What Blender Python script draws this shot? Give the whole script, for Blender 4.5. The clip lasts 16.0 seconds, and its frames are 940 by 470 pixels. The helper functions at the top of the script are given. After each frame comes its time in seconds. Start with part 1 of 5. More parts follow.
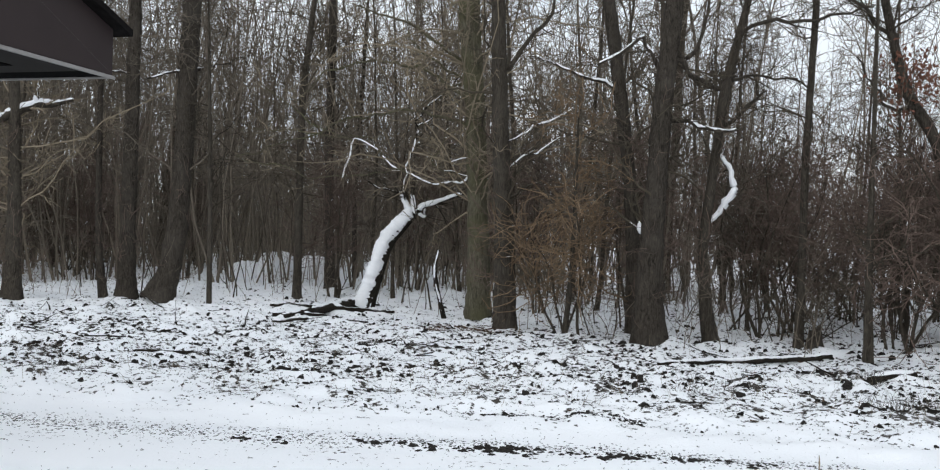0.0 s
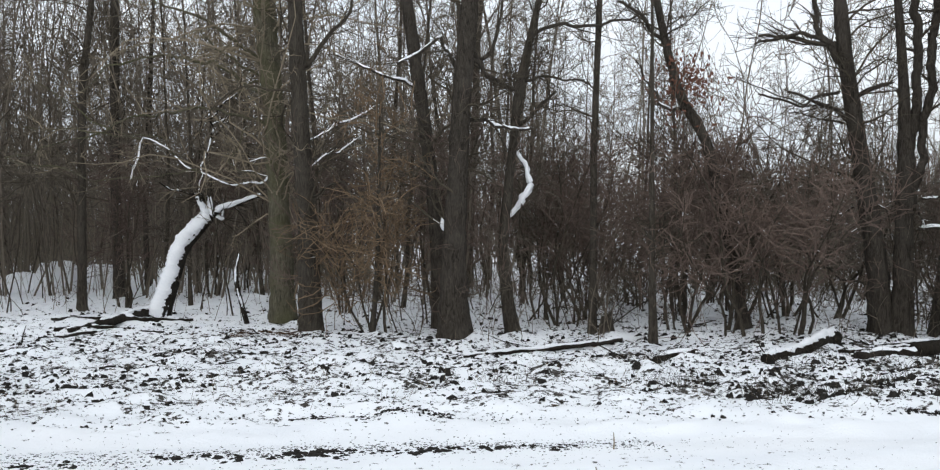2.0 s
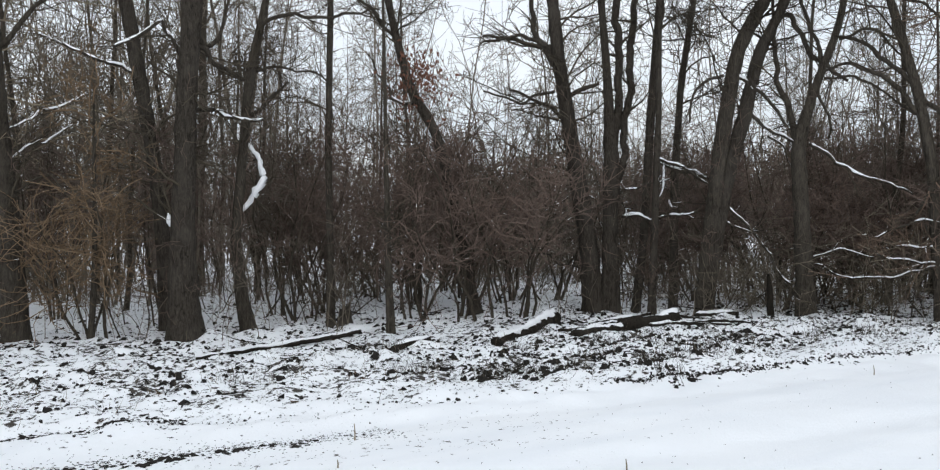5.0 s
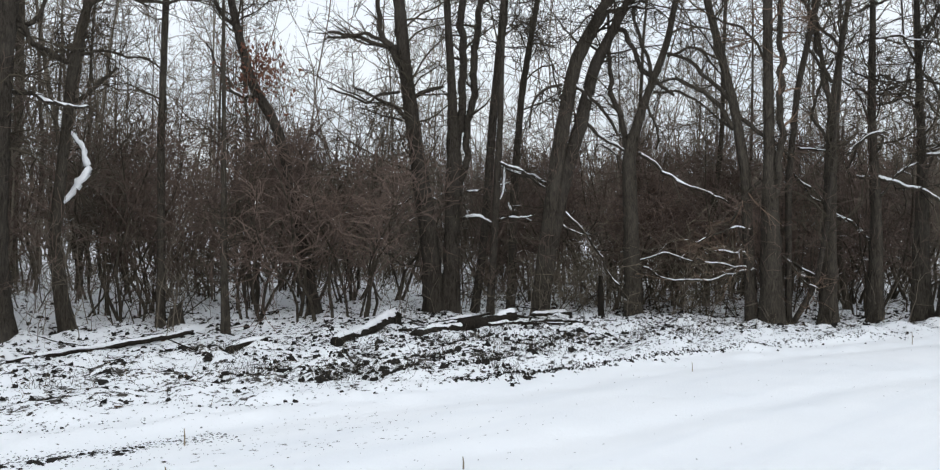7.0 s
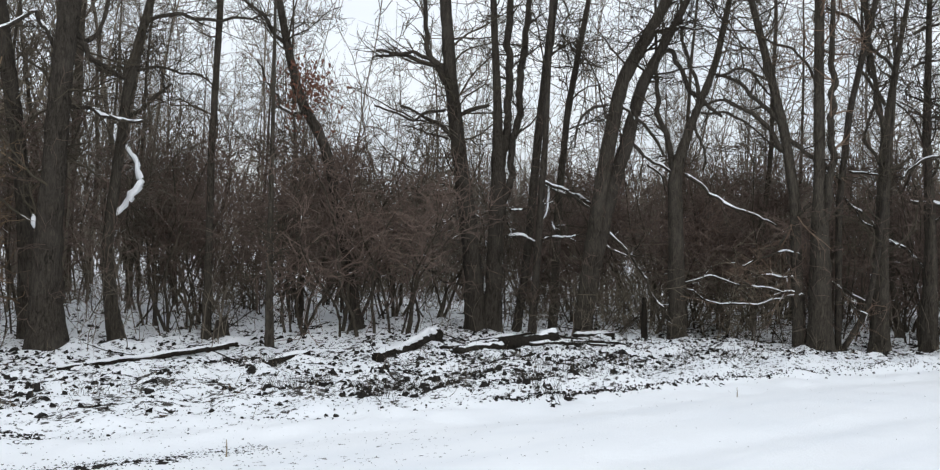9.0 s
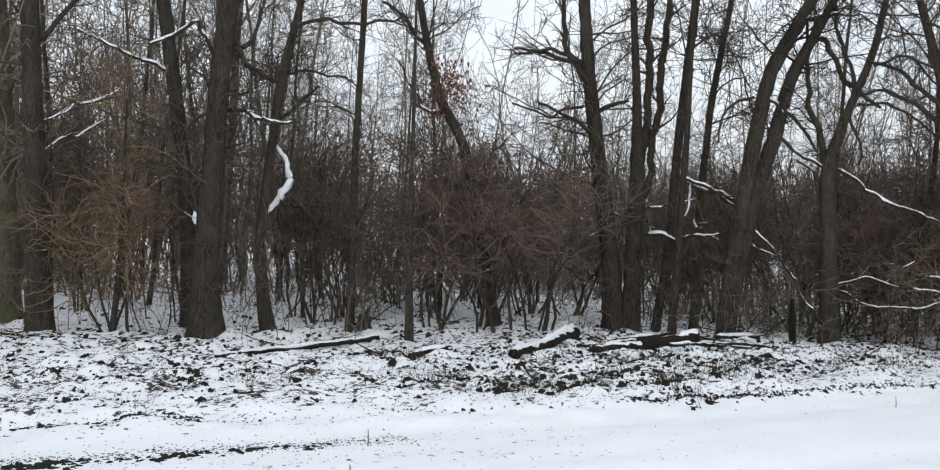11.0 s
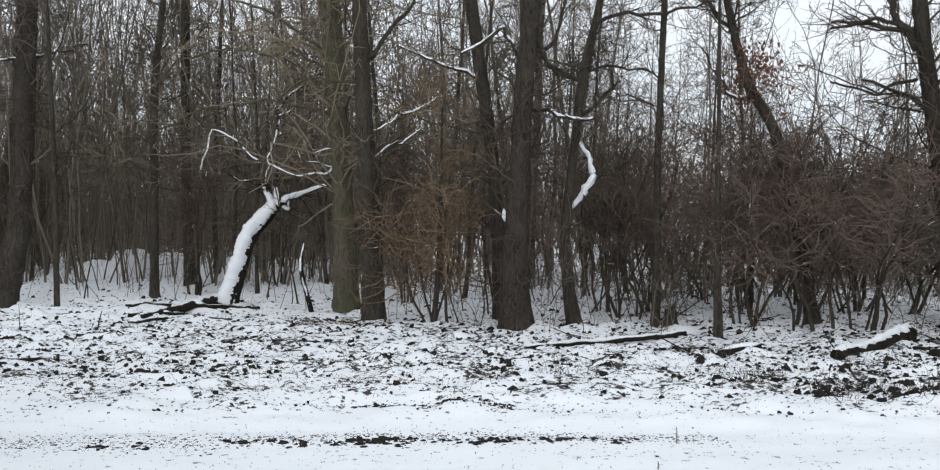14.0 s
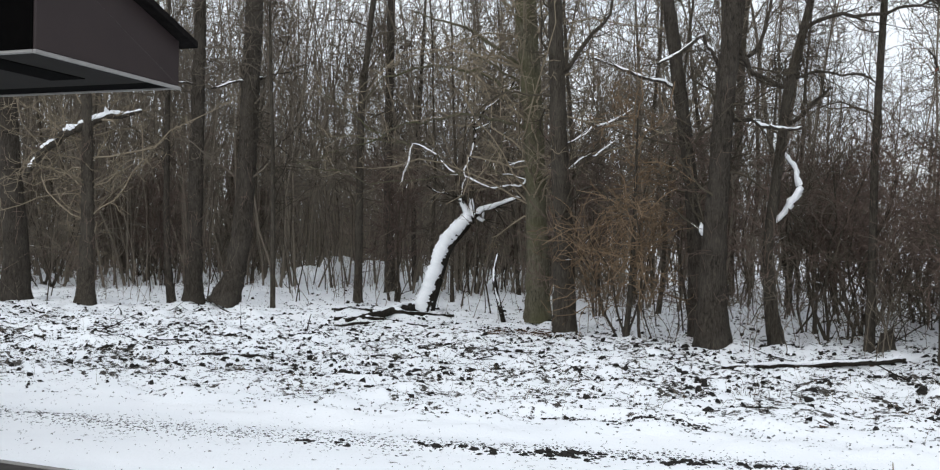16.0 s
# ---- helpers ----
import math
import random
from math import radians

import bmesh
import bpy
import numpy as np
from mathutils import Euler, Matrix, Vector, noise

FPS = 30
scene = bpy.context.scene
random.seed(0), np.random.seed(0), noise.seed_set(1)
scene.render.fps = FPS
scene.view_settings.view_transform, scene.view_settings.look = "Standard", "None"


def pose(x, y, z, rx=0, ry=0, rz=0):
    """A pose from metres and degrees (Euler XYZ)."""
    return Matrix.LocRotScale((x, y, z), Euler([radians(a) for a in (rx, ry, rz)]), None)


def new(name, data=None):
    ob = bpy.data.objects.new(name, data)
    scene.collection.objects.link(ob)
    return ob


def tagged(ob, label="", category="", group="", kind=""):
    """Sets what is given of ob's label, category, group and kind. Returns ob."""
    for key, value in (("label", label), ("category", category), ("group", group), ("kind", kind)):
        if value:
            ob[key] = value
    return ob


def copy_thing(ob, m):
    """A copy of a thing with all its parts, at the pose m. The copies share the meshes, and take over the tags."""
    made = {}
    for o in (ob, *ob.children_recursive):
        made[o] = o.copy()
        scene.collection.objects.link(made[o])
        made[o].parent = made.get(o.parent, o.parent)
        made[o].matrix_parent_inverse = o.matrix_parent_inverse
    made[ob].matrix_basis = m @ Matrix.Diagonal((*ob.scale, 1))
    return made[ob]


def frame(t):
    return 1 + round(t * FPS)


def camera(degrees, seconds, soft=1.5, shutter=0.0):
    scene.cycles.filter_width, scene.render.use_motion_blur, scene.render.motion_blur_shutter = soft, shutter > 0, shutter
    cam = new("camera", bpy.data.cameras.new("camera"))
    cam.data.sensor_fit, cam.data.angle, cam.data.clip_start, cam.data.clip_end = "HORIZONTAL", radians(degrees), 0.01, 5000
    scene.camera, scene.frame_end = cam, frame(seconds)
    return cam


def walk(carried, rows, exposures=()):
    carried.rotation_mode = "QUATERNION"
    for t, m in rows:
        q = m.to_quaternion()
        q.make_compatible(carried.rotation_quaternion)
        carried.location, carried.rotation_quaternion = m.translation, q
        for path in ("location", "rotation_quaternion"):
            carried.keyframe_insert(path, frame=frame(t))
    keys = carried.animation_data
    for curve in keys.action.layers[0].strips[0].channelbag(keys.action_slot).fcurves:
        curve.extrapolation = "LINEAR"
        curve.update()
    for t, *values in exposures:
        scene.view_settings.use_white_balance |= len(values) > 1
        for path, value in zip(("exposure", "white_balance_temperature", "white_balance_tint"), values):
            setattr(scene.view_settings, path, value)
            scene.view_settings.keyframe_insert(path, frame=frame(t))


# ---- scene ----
# ---- camera and walk: it turns on the spot, at eye height ----
cam = camera(58.28, 16.0, soft=1.2)
EYE = 1.6
ROWS = [  # seconds, yaw, pitch, roll
    (0.0, 0.02, -0.57, -1.72),
    (0.5, -3.60, -1.50, -0.92),
    (1.0, -6.88, -1.42, -0.77),
    (1.5, -10.52, -0.73, -0.60),
    (2.0, -13.21, -0.45, -0.11),
    (2.5, -15.71, -0.19, 0.41),
    (3.0, -18.06, -0.17, 0.61),
    (3.5, -20.64, 0.00, 0.43),
    (4.0, -23.87, 0.16, 0.70),
    (4.5, -27.52, -0.31, 0.90),
    (5.0, -30.99, -1.06, 0.92),
    (5.2, -32.29, -1.21, 0.79),
    (7.3, -42.42, -1.12, -0.38),
    (7.5, -42.73, -1.10, -0.45),
    (8.0, -42.85, -0.63, -1.23),
    (8.5, -40.64, 0.32, -1.59),
    (8.7, -39.71, 0.27, -1.52),
    (10.8, -31.91, -0.22, -1.25),
    (11.0, -29.43, -0.35, -1.66),
    (11.5, -22.48, -0.84, -1.37),
    (12.0, -18.08, -1.14, -0.92),
    (12.5, -15.94, -0.78, -0.58),
    (13.0, -14.00, -0.78, -0.91),
    (13.5, -11.91, -0.88, -0.90),
    (14.0, -9.02, -1.09, -0.36),
    (14.5, -5.54, -1.21, -0.50),
    (15.0, -1.22, -0.91, -0.14),
    (15.5, 1.84, -0.58, -0.62),
    (16.0, 4.01, -0.43, -1.13),
]
walk(cam, [(t, pose(0, 0, EYE, 90 + pitch, roll, yaw)) for t, yaw, pitch, roll in ROWS],
     exposures=[(0.0, 0.04), (3.0, 0.10), (4.2, 0.10), (5.2, 0.0), (12.5, 0.0), (14.5, 0.06), (16.0, 0.14)])

# ---- sky and sun: overcast winter day ----
world = bpy.data.worlds.new("overcast")
scene.world = world
world.use_nodes = True
wt = world.node_tree
wt.nodes.clear()


def node(tree, kind, **inputs):
    n = tree.nodes.new(kind)
    for key, value in inputs.items():
        key = int(key[1:]) if key[0] == "i" and key[1:].isdigit() else key.replace("_", " ")
        if hasattr(value, "is_output"):
            tree.links.new(value, n.inputs[key])
        else:
            n.inputs[key].default_value = value
    return n


def ramp(tree, fac, *stops):
    n = node(tree, "ShaderNodeValToRGB", Fac=fac)
    e = n.color_ramp.elements
    while len(e) < len(stops):
        e.new(0.5)
    for el, (p, c) in zip(e, stops):
        el.position, el.color = p, (c, c, c, 1) if isinstance(c, (int, float)) else (*c, 1)
    return n.outputs["Color"]


sky = wt.nodes.new("ShaderNodeTexSky")
sky.sky_type, sky.sun_disc = "NISHITA", False
sky.sun_elevation, sky.sun_rotation = radians(28), radians(200)
coord = wt.nodes.new("ShaderNodeTexCoord")
sep = node(wt, "ShaderNodeSeparateXYZ", Vector=coord.outputs["Generated"])
stretch = node(wt, "ShaderNodeVectorMath", i0=coord.outputs["Generated"], i1=(1.0, 1.0, 3.0))
stretch.operation = "MULTIPLY"
clouds = node(wt, "ShaderNodeTexNoise", Vector=stretch.outputs[0], Scale=3.2, Detail=4.0, Roughness=0.55)
veil = ramp(wt, clouds.outputs["Fac"], (0.3, (0.772, 0.837, 0.916)), (0.7, (0.932, 0.976, 1.014)))
rise = ramp(wt, sep.outputs["Z"], (0.0, 0.86), (0.22, 1.08), (1.0, 1.32))
over = node(wt, "ShaderNodeMix", i0=1.0, i6=veil, i7=rise)
over.data_type, over.blend_type = "RGBA", "MULTIPLY"
thin = node(wt, "ShaderNodeMix", i0=1.0, i6=sky.outputs["Color"], i7=(0.07, 0.07, 0.07, 1))
thin.data_type, thin.blend_type = "RGBA", "MULTIPLY"
mixed = node(wt, "ShaderNodeMix", i0=0.9, i6=thin.outputs[2], i7=over.outputs[2])
mixed.data_type = "RGBA"
back = node(wt, "ShaderNodeBackground", Color=mixed.outputs[2], Strength=1.06)
wo = wt.nodes.new("ShaderNodeOutputWorld")
wt.links.new(back.outputs[0], wo.inputs[0])

sun = new("sun", bpy.data.lights.new("sun", "SUN"))
sun.data.energy, sun.data.angle, sun.data.color = 0.5, radians(40), (1.0, 0.97, 0.93)
sun.matrix_world = pose(0, 0, 40, 62, 0, -20)
scene.view_settings.exposure = 0.0


# ---- materials ----
def material(name):
    m = bpy.data.materials.new(name)
    m.use_nodes = True
    t = m.node_tree
    return m, t, t.nodes["Principled BSDF"]


def bump(t, bsdf, height, strength, distance):
    b = node(t, "ShaderNodeBump", Height=height, Strength=strength, Distance=distance)
    t.links.new(b.outputs[0], bsdf.inputs["Normal"])


def mix_colour(t, fac, a, b):
    n = node(t, "ShaderNodeMix", i0=fac, i6=a if hasattr(a, "is_output") else (*a, 1), i7=b if hasattr(b, "is_output") else (*b, 1))
    n.data_type = "RGBA"
    return n.outputs[2]


def bark(name, dark, light, moss=0.0, scale=1.0):
    """Furrowed bark: long vertical ridges, blotches of lichen, some moss."""
    m, t, b = material(name)
    co = t.nodes.new("ShaderNodeTexCoord").outputs["Object"]
    squash = node(t, "ShaderNodeMapping", Vector=co, Scale=(30 * scale, 30 * scale, 6.0 * scale))
    ridges = node(t, "ShaderNodeTexNoise", Vector=squash.outputs[0], Scale=1.0, Detail=6.0, Roughness=0.72, Distortion=1.3)
    blotch = node(t, "ShaderNodeTexNoise", Vector=co, Scale=2.3, Detail=3.0)
    c = mix_colour(t, ramp(t, ridges.outputs["Fac"], (0.35, 0.0), (0.68, 1.0)), dark, light)
    c = mix_colour(t, ramp(t, blotch.outputs["Fac"], (0.45, 0.0), (0.75, 0.55)), c, tuple(0.75 * v + 0.02 for v in light))
    if moss:
        green = node(t, "ShaderNodeTexNoise", Vector=co, Scale=1.4, Detail=5.0)
        c = mix_colour(t, ramp(t, green.outputs["Fac"], (0.42, 0.0), (0.66, moss)), c, (0.105, 0.106, 0.050))
    t.links.new(c, b.inputs["Base Color"])
    b.inputs["Roughness"].default_value = 0.95
    b.inputs["Specular IOR Level"].default_value = 0.12
    bump(t, b, ridges.outputs["Fac"], 1.0, 0.035)
    return m


def twigs(name, dark, light):
    """Thin bark, each twig a little different."""
    m, t, b = material(name)
    g = t.nodes.new("ShaderNodeNewGeometry")
    o = t.nodes.new("ShaderNodeObjectInfo")
    half = node(t, "ShaderNodeMath", i0=g.outputs["Random Per Island"], i1=o.outputs["Random"])
    half.operation = "ADD"
    half2 = node(t, "ShaderNodeMath", i0=half.outputs[0], i1=0.5)
    half2.operation = "MULTIPLY"
    t.links.new(mix_colour(t, half2.outputs[0], dark, light), b.inputs["Base Color"])
    b.inputs["Roughness"].default_value = 0.85
    b.inputs["Specular IOR Level"].default_value = 0.15
    return m


def plain(name, a, b2, scale=6.0, rough=0.8, relief=0.004):
    m, t, b = material(name)
    co = t.nodes.new("ShaderNodeTexCoord").outputs["Object"]
    n = node(t, "ShaderNodeTexNoise", Vector=co, Scale=scale, Detail=6.0, Roughness=0.6)
    t.links.new(mix_colour(t, ramp(t, n.outputs["Fac"], (0.3, 0.0), (0.7, 1.0)), a, b2), b.inputs["Base Color"])
    b.inputs["Roughness"].default_value = rough
    b.inputs["Specular IOR Level"].default_value = 0.2
    bump(t, b, n.outputs["Fac"], 0.5, relief)
    return m


BARK_GREY = bark("bark_grey", (0.0200, 0.0172, 0.0138), (0.1060, 0.0905, 0.0715))
BARK_DARK = bark("bark_dark", (0.0160, 0.0138, 0.0114), (0.0960, 0.0815, 0.0655))
BARK_MOSS = bark("bark_mossy", (0.038, 0.0345, 0.0250), (0.190, 0.172, 0.122), moss=0.58)
BARK_FAR = bark("bark_young", (0.0290, 0.0245, 0.0190), (0.1150, 0.0960, 0.0740), scale=1.6)
BARK_DEAD = bark("bark_dead", (0.0085, 0.0072, 0.0056), (0.0380, 0.0310, 0.0235))
TWIG = twigs("twig_brown", (0.044, 0.0372, 0.0298), (0.235, 0.198, 0.156))
TWIG_RED = twigs("twig_red", (0.058, 0.0412, 0.0315), (0.250, 0.174, 0.127))
TWIG_WINE = twigs("twig_wine", (0.060, 0.0445, 0.0370), (0.225, 0.163, 0.133))
TWIG_PALE = twigs("twig_pale", (0.135, 0.110, 0.078), (0.480, 0.398, 0.288))
SNOW_CAP = plain("snow_clinging", (0.80, 0.82, 0.85), (0.90, 0.91, 0.93), 30.0, 0.6, 0.01)
SOIL = plain("soil_clod", (0.008, 0.0072, 0.0064), (0.030, 0.0262, 0.0225), 30.0, 0.9)
LEAF_DEAD = twigs("leaf_dead", (0.030, 0.020, 0.013), (0.110, 0.066, 0.040))
LEAF_RUST = twigs("leaf_rust", (0.078, 0.036, 0.026), (0.190, 0.092, 0.064))
TWIG_ORANGE = twigs("twig_orange", (0.090, 0.063, 0.040), (0.350, 0.245, 0.155))
# Lighter than TWIG: far haze and light among brambles put into the colour
TWIG_LIFTED = twigs("twig_lifted", (0.052, 0.044, 0.034), (0.270, 0.228, 0.170))
TWIG_DARK = twigs("twig_dark", (0.020, 0.0168, 0.0128), (0.105, 0.088, 0.065))
STRAW = twigs("straw", (0.120, 0.095, 0.065), (0.300, 0.245, 0.170))


def snow_ground():
    """Thin snow: soft hollows, grains, and bare specks of earth and grass where it lies thin."""
    m, t, b = material("snow_ground")
    co = t.nodes.new("ShaderNodeTexCoord").outputs["Object"]
    at = t.nodes.new("ShaderNodeAttribute")
    at.attribute_name = "thin_snow"
    soft = node(t, "ShaderNodeTexNoise", Vector=co, Scale=0.8, Detail=4.0)
    grain = node(t, "ShaderNodeTexNoise", Vector=co, Scale=26.0, Detail=4.0, Roughness=0.7)
    along = node(t, "ShaderNodeMapping", Vector=co, Rotation=(0, 0, 0.16), Scale=(0.22, 2.6, 1.0))
    tracks = node(t, "ShaderNodeTexNoise", Vector=along.outputs[0], Scale=1.0, Detail=3.0)
    white = mix_colour(t, soft.outputs["Fac"], (0.80, 0.825, 0.86), (0.90, 0.91, 0.925))
    white = mix_colour(t, ramp(t, tracks.outputs["Fac"], (0.50, 0.0), (0.72, 0.22)), white, (0.66, 0.70, 0.755))
    flat = node(t, "ShaderNodeMapping", Vector=co, Scale=(0.75, 1.0, 1.0))
    specks = node(t, "ShaderNodeTexNoise", Vector=flat.outputs[0], Scale=17.0, Detail=5.0, Roughness=0.66)
    patch = node(t, "ShaderNodeTexNoise", Vector=co, Scale=1.7, Detail=3.0)
    lift = node(t, "ShaderNodeMath", i0=ramp(t, patch.outputs["Fac"], (0.20, 0.12), (0.80, 0.88)), i1=at.outputs["Fac"])
    lift.operation = "MULTIPLY"
    reach = node(t, "ShaderNodeMath", i0=lift.outputs[0], i1=0.34)
    reach.operation = "MULTIPLY"
    add = node(t, "ShaderNodeMath", i0=specks.outputs["Fac"], i1=reach.outputs[0])
    add.operation = "ADD"
    bare = ramp(t, add.outputs[0], (0.728, 0.0), (0.760, 1.0))
    tone = node(t, "ShaderNodeTexNoise", Vector=co, Scale=9.0, Detail=2.0)
    earth = mix_colour(t, tone.outputs["Fac"], (0.012, 0.010, 0.008), (0.058, 0.046, 0.035))
    t.links.new(mix_colour(t, bare, white, earth), b.inputs["Base Color"])
    b.inputs["Roughness"].default_value = 0.75
    high = node(t, "ShaderNodeMath", i0=grain.outputs["Fac"], i1=bare)
    high.operation = "SUBTRACT"
    bump(t, b, high.outputs[0], 0.7, 0.016)
    return m


SNOW_GROUND = snow_ground()


# ---- mesh helpers ----
def mesh_of(name, verts, quads, mat, smooth=True):
    verts, quads = np.asarray(verts, dtype=np.float32), np.asarray(quads, dtype=np.int32)
    me = bpy.data.meshes.new(name)
    me.vertices.add(len(verts))
    me.vertices.foreach_set("co", verts.ravel())
    k = quads.shape[1]
    me.loops.add(quads.size)
    me.loops.foreach_set("vertex_index", quads.ravel())
    me.polygons.add(len(quads))
    me.polygons.foreach_set("loop_start", np.arange(0, quads.size, k, dtype=np.int32))
    me.polygons.foreach_set("use_smooth", np.full(len(quads), smooth))
    me.update(calc_edges=True)
    me.materials.append(mat)
    return me


def tubes(pts, rad, sides):
    """Tubes along many paths at once: pts (m, n, 3), rad (m, n). Returns verts, quads."""
    pts, rad = np.asarray(pts, float), np.asarray(rad, float)
    m, n, _ = pts.shape
    tan = np.gradient(pts, axis=1)
    tan /= np.linalg.norm(tan, axis=2, keepdims=True) + 1e-9
    ref = np.where(np.abs(tan[:, :1, 2:3]) > 0.8, [[[1.0, 0, 0]]], [[[0, 0, 1.0]]])
    u = np.cross(tan, np.broadcast_to(ref, tan.shape))
    u /= np.linalg.norm(u, axis=2, keepdims=True) + 1e-9
    v = np.cross(tan, u)
    a = np.arange(sides) * 2 * np.pi / sides
    ring = np.cos(a)[:, None] * u[:, :, None, :] + np.sin(a)[:, None] * v[:, :, None, :]
    r = rad[:, :, None, None] if rad.ndim == 2 else rad[..., None]
    verts = (pts[:, :, None, :] + r * ring).reshape(-1, 3)
    i, j, k = np.meshgrid(np.arange(m), np.arange(n - 1), np.arange(sides), indexing="ij")
    k2 = (k + 1) % sides
    base = i * n * sides + j * sides
    quads = np.stack([base + k, base + k2, base + sides + k2, base + sides + k], -1).reshape(-1, 4)
    return verts, quads


class Wood:
    """Gathers tubes for one mesh."""

    def __init__(self):
        self.v, self.q, self.n = [], [], 0

    def add(self, pts, rad, sides=3):
        if len(pts):
            v, q = tubes(pts, rad, sides)
            self.v.append(v), self.q.append(q + self.n)
            self.n += len(v)

    def mesh(self, name, mat):
        return mesh_of(name, np.concatenate(self.v), np.concatenate(self.q), mat)


rng = np.random.default_rng(11)


def unit(a):
    return a / (np.linalg.norm(a, axis=-1, keepdims=True) + 1e-9)


def shoot(start, way, length, n, wobble, lift):
    """Winding paths: start (m, 3), way (m, 3), length (m,)."""
    m = len(start)
    pts = np.empty((m, n + 1, 3))
    pts[:, 0] = start
    d = unit(way)
    step = (length / n)[:, None]
    for i in range(n):
        d = unit(d + wobble * rng.normal(size=(m, 3)) + np.array([0, 0, lift]))
        pts[:, i + 1] = pts[:, i] + d * step
    return pts


def sprout(pts, rad, count, lo, hi, angle, length, n, wobble=0.2, lift=0.05, thin=0.55, least=0.002):
    """count side shoots on each path, between lo and hi of its length. Returns pts, rad."""
    m, k, _ = pts.shape
    u = rng.uniform(lo, hi, (m, count)) * (k - 1)
    i = np.minimum(u.astype(int), k - 2)
    w = (u - i)[..., None]
    row = np.arange(m)[:, None]
    p = pts[row, i] * (1 - w) + pts[row, i + 1] * w
    r = rad[row, i] * (1 - w[..., 0]) + rad[row, i + 1] * w[..., 0]
    tan = unit(pts[row, i + 1] - pts[row, i])
    side = unit(np.cross(tan, rng.normal(size=tan.shape)))
    a = np.radians(rng.uniform(*angle, (m, count)))[..., None]
    d = tan * np.cos(a) + side * np.sin(a)
    le = rng.uniform(*length, (m, count)) * (1.15 - 0.5 * u / (k - 1))
    q = shoot(p.reshape(-1, 3), d.reshape(-1, 3), le.ravel(), n, wobble, lift)
    r0 = np.maximum(r.ravel() * thin, least * 1.4)
    taper = np.linspace(1, 0, n + 1)[None, :]
    return q, np.maximum(least + (r0[:, None] - least) * taper, least * 0.6)


def part(name, me, parent, label=""):
    ob = new(name, me)
    ob.parent = parent
    if label:
        tagged(ob, label)
    return ob


LUMPS = np.random.default_rng(3).uniform(0, 1, (4, 22))


def lumps(x, y):
    """Tussocks, leaf heaps and hollows under the snow, 0.1 to 0.5 m across."""
    z = 0.0
    for a, b, c, d in LUMPS.T:
        k = 2 * np.pi / (0.22 + 0.75 * a)
        turn = 6.2832 * b
        z = z + (0.004 + 0.007 * a) * np.sin(k * (x * np.cos(turn) + y * np.sin(turn)) + 6.2832 * c + 1.4 * np.sin(1.9 * x * d + 2.3 * y * (1 - d)))
    return np.maximum(z, -0.02) * 1.15


def ground_height(x, y):
    """Gentle swells; two shallow wheel ruts along the lane."""
    x, y = np.asarray(x, float), np.asarray(y, float)
    z = 0.022 * np.sin(0.9 * x + 1.3 * np.sin(0.7 * y)) + 0.018 * np.sin(1.7 * y + 0.8 * np.sin(1.1 * x)) + 0.008 * np.sin(4.1 * x + 2.0 * y) * np.sin(3.3 * y - 1.2 * x)
    e = lane_edge(x) - y
    off = np.clip(-e / 1.5, 0, 1)
    z = z * (0.25 + 0.75 * off)
    z = z + off * 0.020 * (np.sin(9.3 * x + 2.1 * np.sin(4.3 * y)) * np.sin(10.7 * y + 1.9 * np.sin(5.1 * x)) + 0.6 * np.sin(15.1 * x + 4.0 * y) * np.sin(6.3 * y - 3.1 * x))
    z = z + lumps(x, y) * np.clip((0.7 - e) / 0.8, 0.18, 1) * np.clip((40 - np.hypot(x, y)) / 15, 0, 1)
    for c in (0.55, 2.1):
        z = z - 0.03 * np.exp(-((e - c) / 0.22) ** 2)
    z = z + 0.05 * np.exp(-((e + 0.7) / 0.6) ** 2)
    z = z + 0.045 * np.clip(-e / 0.10, 0, 1) * np.clip((x - 4.8) / 1.0, 0, 1) * np.clip((14 - x) / 3.0, 0, 1)
    far = np.clip((np.hypot(x, y) - 60) / 200, 0, 1)
    return z * (1 - far)


def lane_edge(x):
    """Far edge of the snowy lane: it bends gently towards the camera's side."""
    return np.interp(x, [-60, -4.1, 0.0, 4.6, 8.5, 13.3, 60], [14.0, 7.5, 7.1, 6.22, 5.68, 4.42, -10.0])


